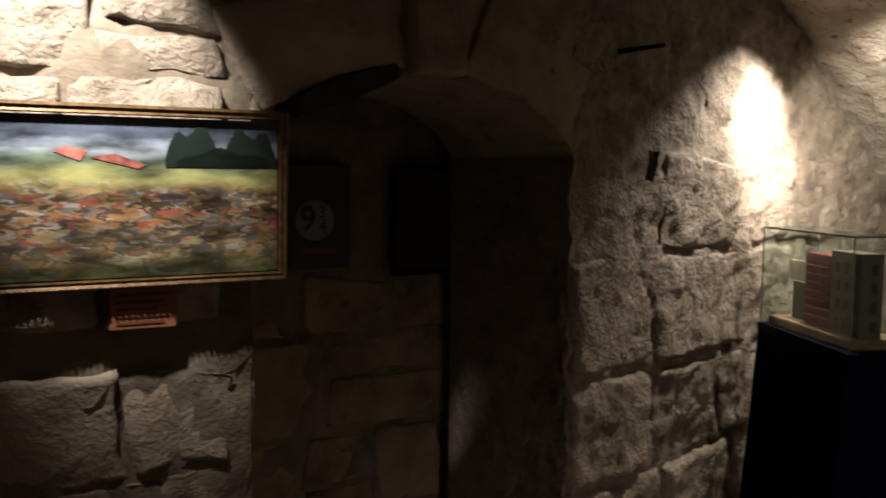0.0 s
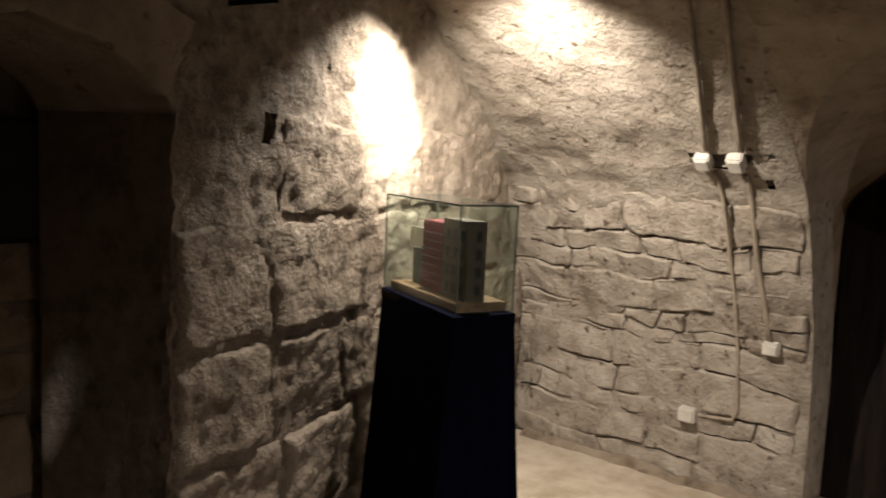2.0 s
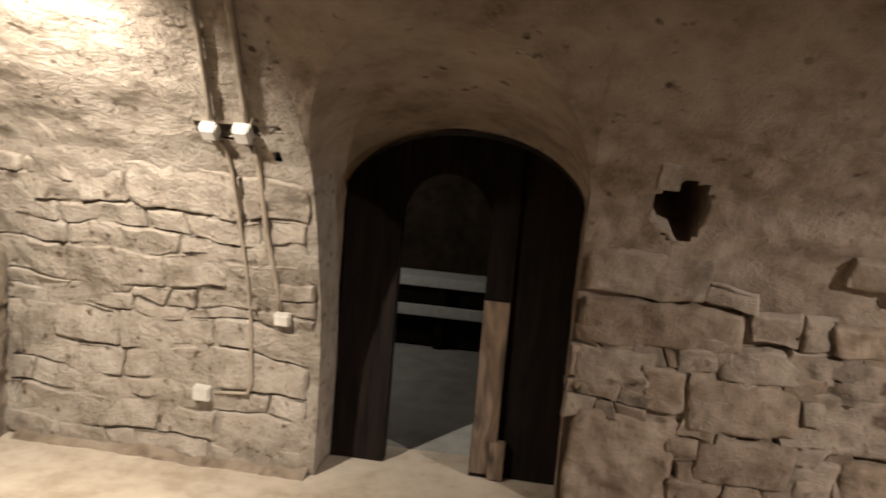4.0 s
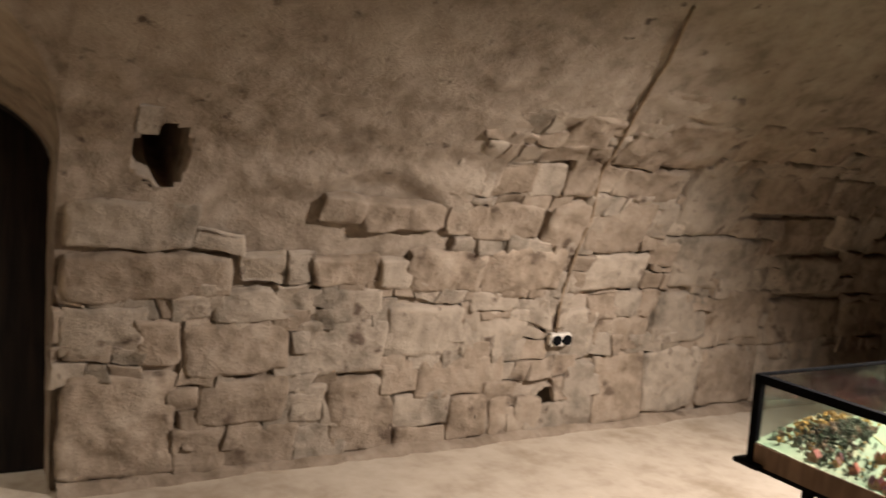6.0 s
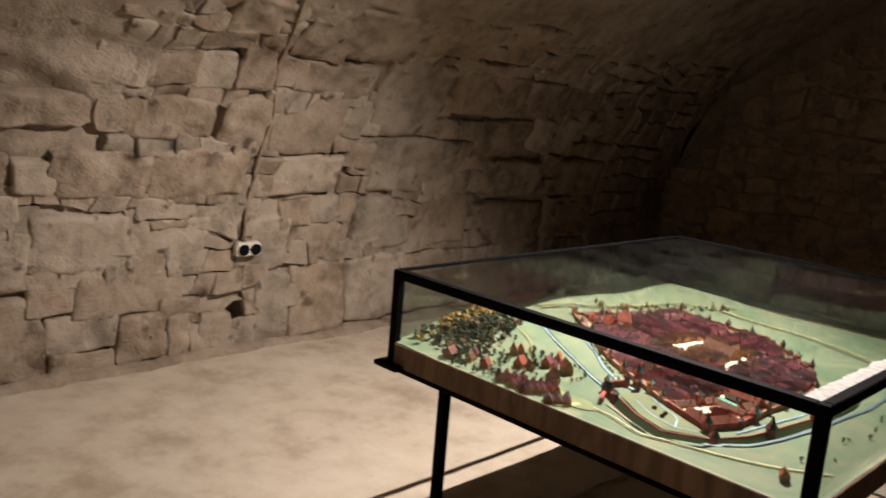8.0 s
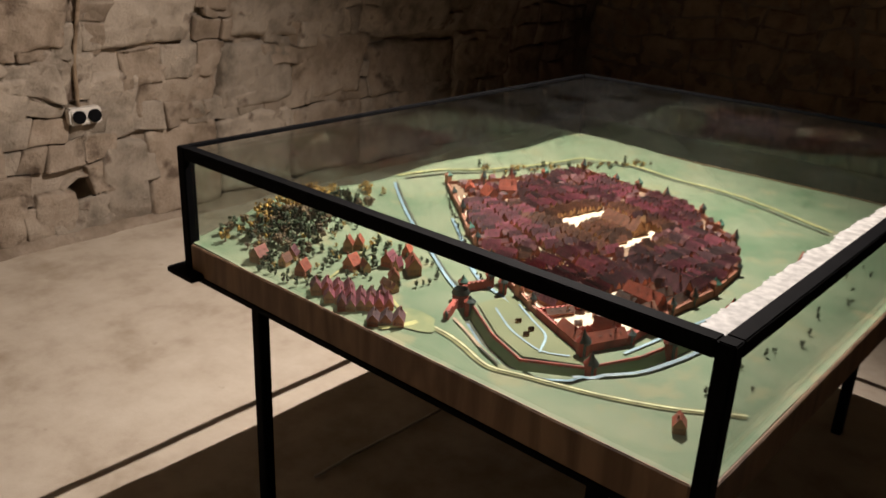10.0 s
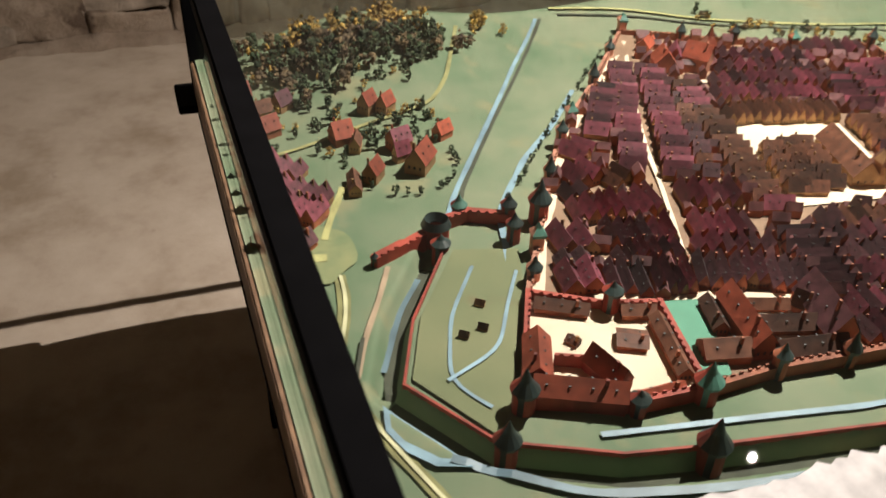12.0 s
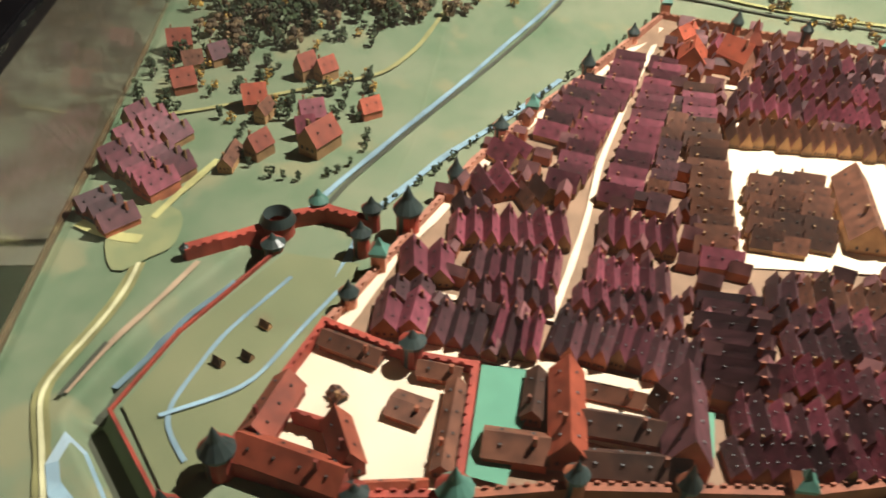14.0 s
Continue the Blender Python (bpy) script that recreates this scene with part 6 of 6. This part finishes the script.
def build_floor_cable():
    pts = [(2.67, -2.30), (2.674, -2.44), (2.66, -2.72), (2.668, -3.06), (2.65, -3.2), (2.55, -3.5), (2.6, -3.9)]
    path = []
    for (x0, y0), (x1, y1) in zip(pts, pts[1:]):
        path += [(x0 + (x1 - x0) * k / 5 + 0.006 * noise.noise(Vector((y0 + k, 1, 1))), y0 + (y1 - y0) * k / 5, 0.005) for k in range(5)]
    tagged(tube("floor_cable", path, 0.005, WHITE_PLASTIC), "white cable lying on the floor under the table", "cable")


build_floor_cable()

# ---- crumbled mortar along the foot of the side wall ----
def build_wall_foot():
    for lo, hi in ((-5.8, ALCOVE_Y - ALCOVE_HALF - 0.02), (ALCOVE_Y + ALCOVE_HALF + 0.03, 2.55)):
        us = np.arange(lo, hi, 0.02)
        verts, faces = [], []
        for u in us:
            h = 0.030 + 0.030 * noise.noise(Vector((u * 3, 1, 5))) + 0.012 * noise.noise(Vector((u * 14, 1, 5)))
            w = 0.060 + 0.050 * noise.noise(Vector((u * 2.2, 4, 5))) + 0.02 * noise.noise(Vector((u * 11, 4, 5)))
            for x, z in ((4.80, max(0.012, h)), (4.755, max(0.010, h * 0.8)), (4.75 - w * 0.45, max(0.004, h * 0.3)), (4.75 - max(0.02, w), -0.012)):
                verts.append((x + 0.006 * noise.noise(Vector((u * 30, z * 40, 2))), u, z))
        faces = [(4 * i + j, 4 * i + j + 1, 4 * i + j + 5, 4 * i + j + 4) for i in range(len(us) - 1) for j in range(3)]
        sheet("wall_foot", verts, faces, LIME, wall_east, "crumbled mortar at the foot of the wall")


build_wall_foot()


# ---- stones of the side wall ----
def away_from_alcove(u, v, half):
    return abs(u - ALCOVE_Y) > ALCOVE_HALF + half - 0.02 and not (abs(u + 0.535) < half + 0.11 and abs(v - 1.535) < 0.26)


def ragged(u, v, top):
    return v < stone_top(u, v, top)


# the squared blocks of the wall's foot, its middle and its shoulder: from y, to y, from and to a height up the section
FOOT = [(-0.55, -0.2, 0.58, 0.81), (-0.69, -0.2, 0.02, 0.5), (-0.68, -0.51, 0.54, 0.74), (-0.8, -0.65, 0.74, 0.84), (-1.32, -0.82, 0.73, 0.87), (-1.63, -1.35, 0.71, 0.87), (-1.19, -0.7, 0.46, 0.71), (-1.68, -1.21, 0.43, 0.71), (-2.12, -1.69, 0.49, 0.77), (-2.52, -2.14, 0.48, 0.72), (-2.41, -1.89, 0.27, 0.46), (-1.88, -1.68, 0.31, 0.47),
        (-1.2, -0.78, 0.23, 0.44), (-1.39, -1.22, 0.2, 0.39), (-1.75, -1.41, 0.02, 0.40), (-2.09, -1.77, 0.12, 0.29), (-2.32, -2.1, 0.03, 0.26), (-2.48, -2.34, 0.0, 0.24), (-3.04, -2.83, 0.0, 0.40), (-0.9, -0.67, 0.0, 0.22), (-1.24, -0.91, 0.0, 0.2), (-1.40, -1.25, 0.0, 0.17), (-2.08, -1.78, 0.0, 0.1), (-2.68, -2.52, 0.0, 0.22)]
MIDDLE = [(-0.89, -0.2, 0.84, 1.05), (-0.71, -0.2, 1.09, 1.31), (-3.42, -3.06, 0.0, 0.43), (-3.88, -3.44, 0.04, 0.44), (-4.4, -3.9, 0.05, 0.42), (-3.87, -3.44, 0.48, 0.8), (-4.39, -3.89, 0.47, 0.81), (-3.4, -3.02, 0.47, 0.72), (-1.59, -1.25, 0.9, 1.04), (-1.76, -1.61, 0.88, 1.03), (-2.18, -1.77, 0.85, 1.07), (-2.69, -2.19, 0.84, 1.08),
          (-2.80, -2.54, 0.62, 0.82), (-2.45, -2.16, 0.74, 0.83), (-1.44, -1.25, 1.23, 1.35), (-1.87, -1.45, 1.2, 1.33), (-2.44, -2.02, 1.14, 1.35), (-2.74, -2.48, 1.1, 1.37), (-3.26, -2.76, 0.84, 1.05), (-3.17, -2.77, 1.07, 1.38), (-3.32, -3.2, 1.17, 1.39), (-4.21, -3.46, 0.83, 1.16), (-3.42, -3.29, 1.0, 1.14), (-3.0, -2.77, 0.42, 0.7)]
SHOULDER = [(-2.46, -2.25, 1.41, 1.57), (-2.70, -2.48, 1.42, 1.7), (-3.28, -2.8, 1.41, 1.59), (-3.83, -3.35, 1.19, 1.66), (-3.38, -2.91, 1.64, 1.99), (-2.88, -2.69, 1.62, 1.9), (-2.57, -2.31, 1.74, 1.97), (-3.88, -3.42, 1.71, 2.03), (-4.51, -3.87, 1.36, 1.64), (-4.72, -4.25, 1.07, 1.31), (-5.03, -4.43, 0.78, 1.03), (-4.81, -4.4, 1.68, 1.9),
            (-5.32, -4.76, 1.09, 1.35), (-4.34, -3.92, 1.75, 2.08), (-5.16, -4.44, 0.42, 0.72), (-5.71, -5.1, 0.76, 1.03), (-5.0, -4.42, 0.02, 0.38), (-5.6, -5.05, 0.03, 0.4), (-5.75, -5.2, 0.44, 0.7), (-5.3, -4.56, 1.39, 1.62), (-3.1, -2.71, 2.03, 2.18)]


def laid(u0, u1, v0, v1, rng):
    """One squared rubble block: broken, bulging face, rounded arrises and uneven outline, bedded in the wall."""
    seed, out, gap = rng.uniform(0, 90), rng.uniform(0.002, 0.013), rng.uniform(-0.014, -0.005)
    slant, tip = rng.uniform(-0.025, 0.025), rng.uniform(-0.02, 0.02)
    n, m = max(6, int((u1 - u0) / 0.024)), max(6, int((v1 - v0) / 0.024))
    ss = [0, 0.015, 0.05] + list(np.linspace(0.1, 0.9, n)) + [0.95, 0.985, 1]
    ts = [0, 0.02, 0.06] + list(np.linspace(0.12, 0.88, m)) + [0.94, 0.98, 1]
    verts = []
    for i, a in enumerate(ss):
        for j, b in enumerate(ts):
            p, q = 2 * a - 1, 2 * b - 1
            round_u, round_v = 1 - 0.05 * abs(q) ** 6, 1 - 0.07 * abs(p) ** 6
            u = (u0 + u1) / 2 + p * round_u * ((u1 - u0) / 2 - gap) + slant * q * 0.5
            v = max(0.0, (v0 + v1) / 2 + q * round_v * ((v1 - v0) / 2 - gap) + tip * p * 0.5)
            u += 0.024 * noise.noise(Vector((u * 6, v * 6, seed))) + 0.008 * noise.noise(Vector((u * 24, v * 24, seed)))
            v += 0.020 * noise.noise(Vector((u * 6, v * 6, seed + 7))) + 0.008 * noise.noise(Vector((u * 24, v * 24, seed + 7)))
            rim = min(i, j, len(ss) - 1 - i, len(ts) - 1 - j)
            at = Vector((u, v, seed))
            d = out * (1 - 0.45 * max(abs(p), abs(q)) ** 4) + 0.020 * rough_at(at, 5, 3) + 0.010 * rough_at(at, 20, 3) + 0.010 * p * slant / 0.025 + 0.008 * q * tip / 0.02
            d = -0.05 if rim == 0 else (d * 0.4 - 0.006 if rim == 1 else d)
            verts.append(east(u, max(0.0, v), d))
    k = len(ts)
    faces = [(i * k + j, (i + 1) * k + j, (i + 1) * k + j + 1, i * k + j + 1) for i in range(len(ss) - 1) for j in range(k - 1)]
    sheet("stone", verts, faces, rng.choice((LIME, LIME, LIME_GREY)), wall_east)


def between_blocks(u, v, half):
    inside = any(a + 0.03 < u < b - 0.03 and c + 0.02 < v < d - 0.02 for a, b, c, d in FOOT + MIDDLE + SHOULDER)
    hollow = ((u + 2.74) / 0.11) ** 2 + ((v - 0.2) / 0.11) ** 2 < 1
    return not inside and not hollow and away_from_alcove(u, v, half) and ragged(u, v, 1.12 if u > -1.9 else 2.0)


mason = random.Random(17)
for spec in FOOT + MIDDLE + SHOULDER:
    laid(*spec, mason)
# smaller stones and chips that pack the gaps
stones(wall_east, lambda u, v, d: east(u, v, d - 0.006), -5.7, ALCOVE_Y - ALCOVE_HALF, 0.0, 2.0, (LIME, LIME_GREY), 6, (0.09, 0.17), (0.10, 0.26), joint=0.004, proud=0.008, cell=0.03, keep=between_blocks, lumps=0.022, wobble=0.04, warp=0.05, split=0.2)
stones(wall_east, east, -6.6, -5.75, 0.0, 2.0, LIME, 2, (0.12, 0.32), (0.13, 0.5), joint=0.009, proud=0.009, cell=0.035, lumps=0.026, wobble=0.045, warp=0.075, split=0.5)
stones(wall_east, east, ALCOVE_Y + ALCOVE_HALF + 0.02, 2.6, 0.0, 1.95, LIME_PALE, 3, (0.07, 0.22), (0.14, 0.6), joint=0.010, proud=0.005, cell=0.03, keep=lambda u, v, h: away_from_alcove(u, v, h) and ragged(u, v, 1.5), lumps=0.018, wobble=0.03, warp=0.06, split=0.4)
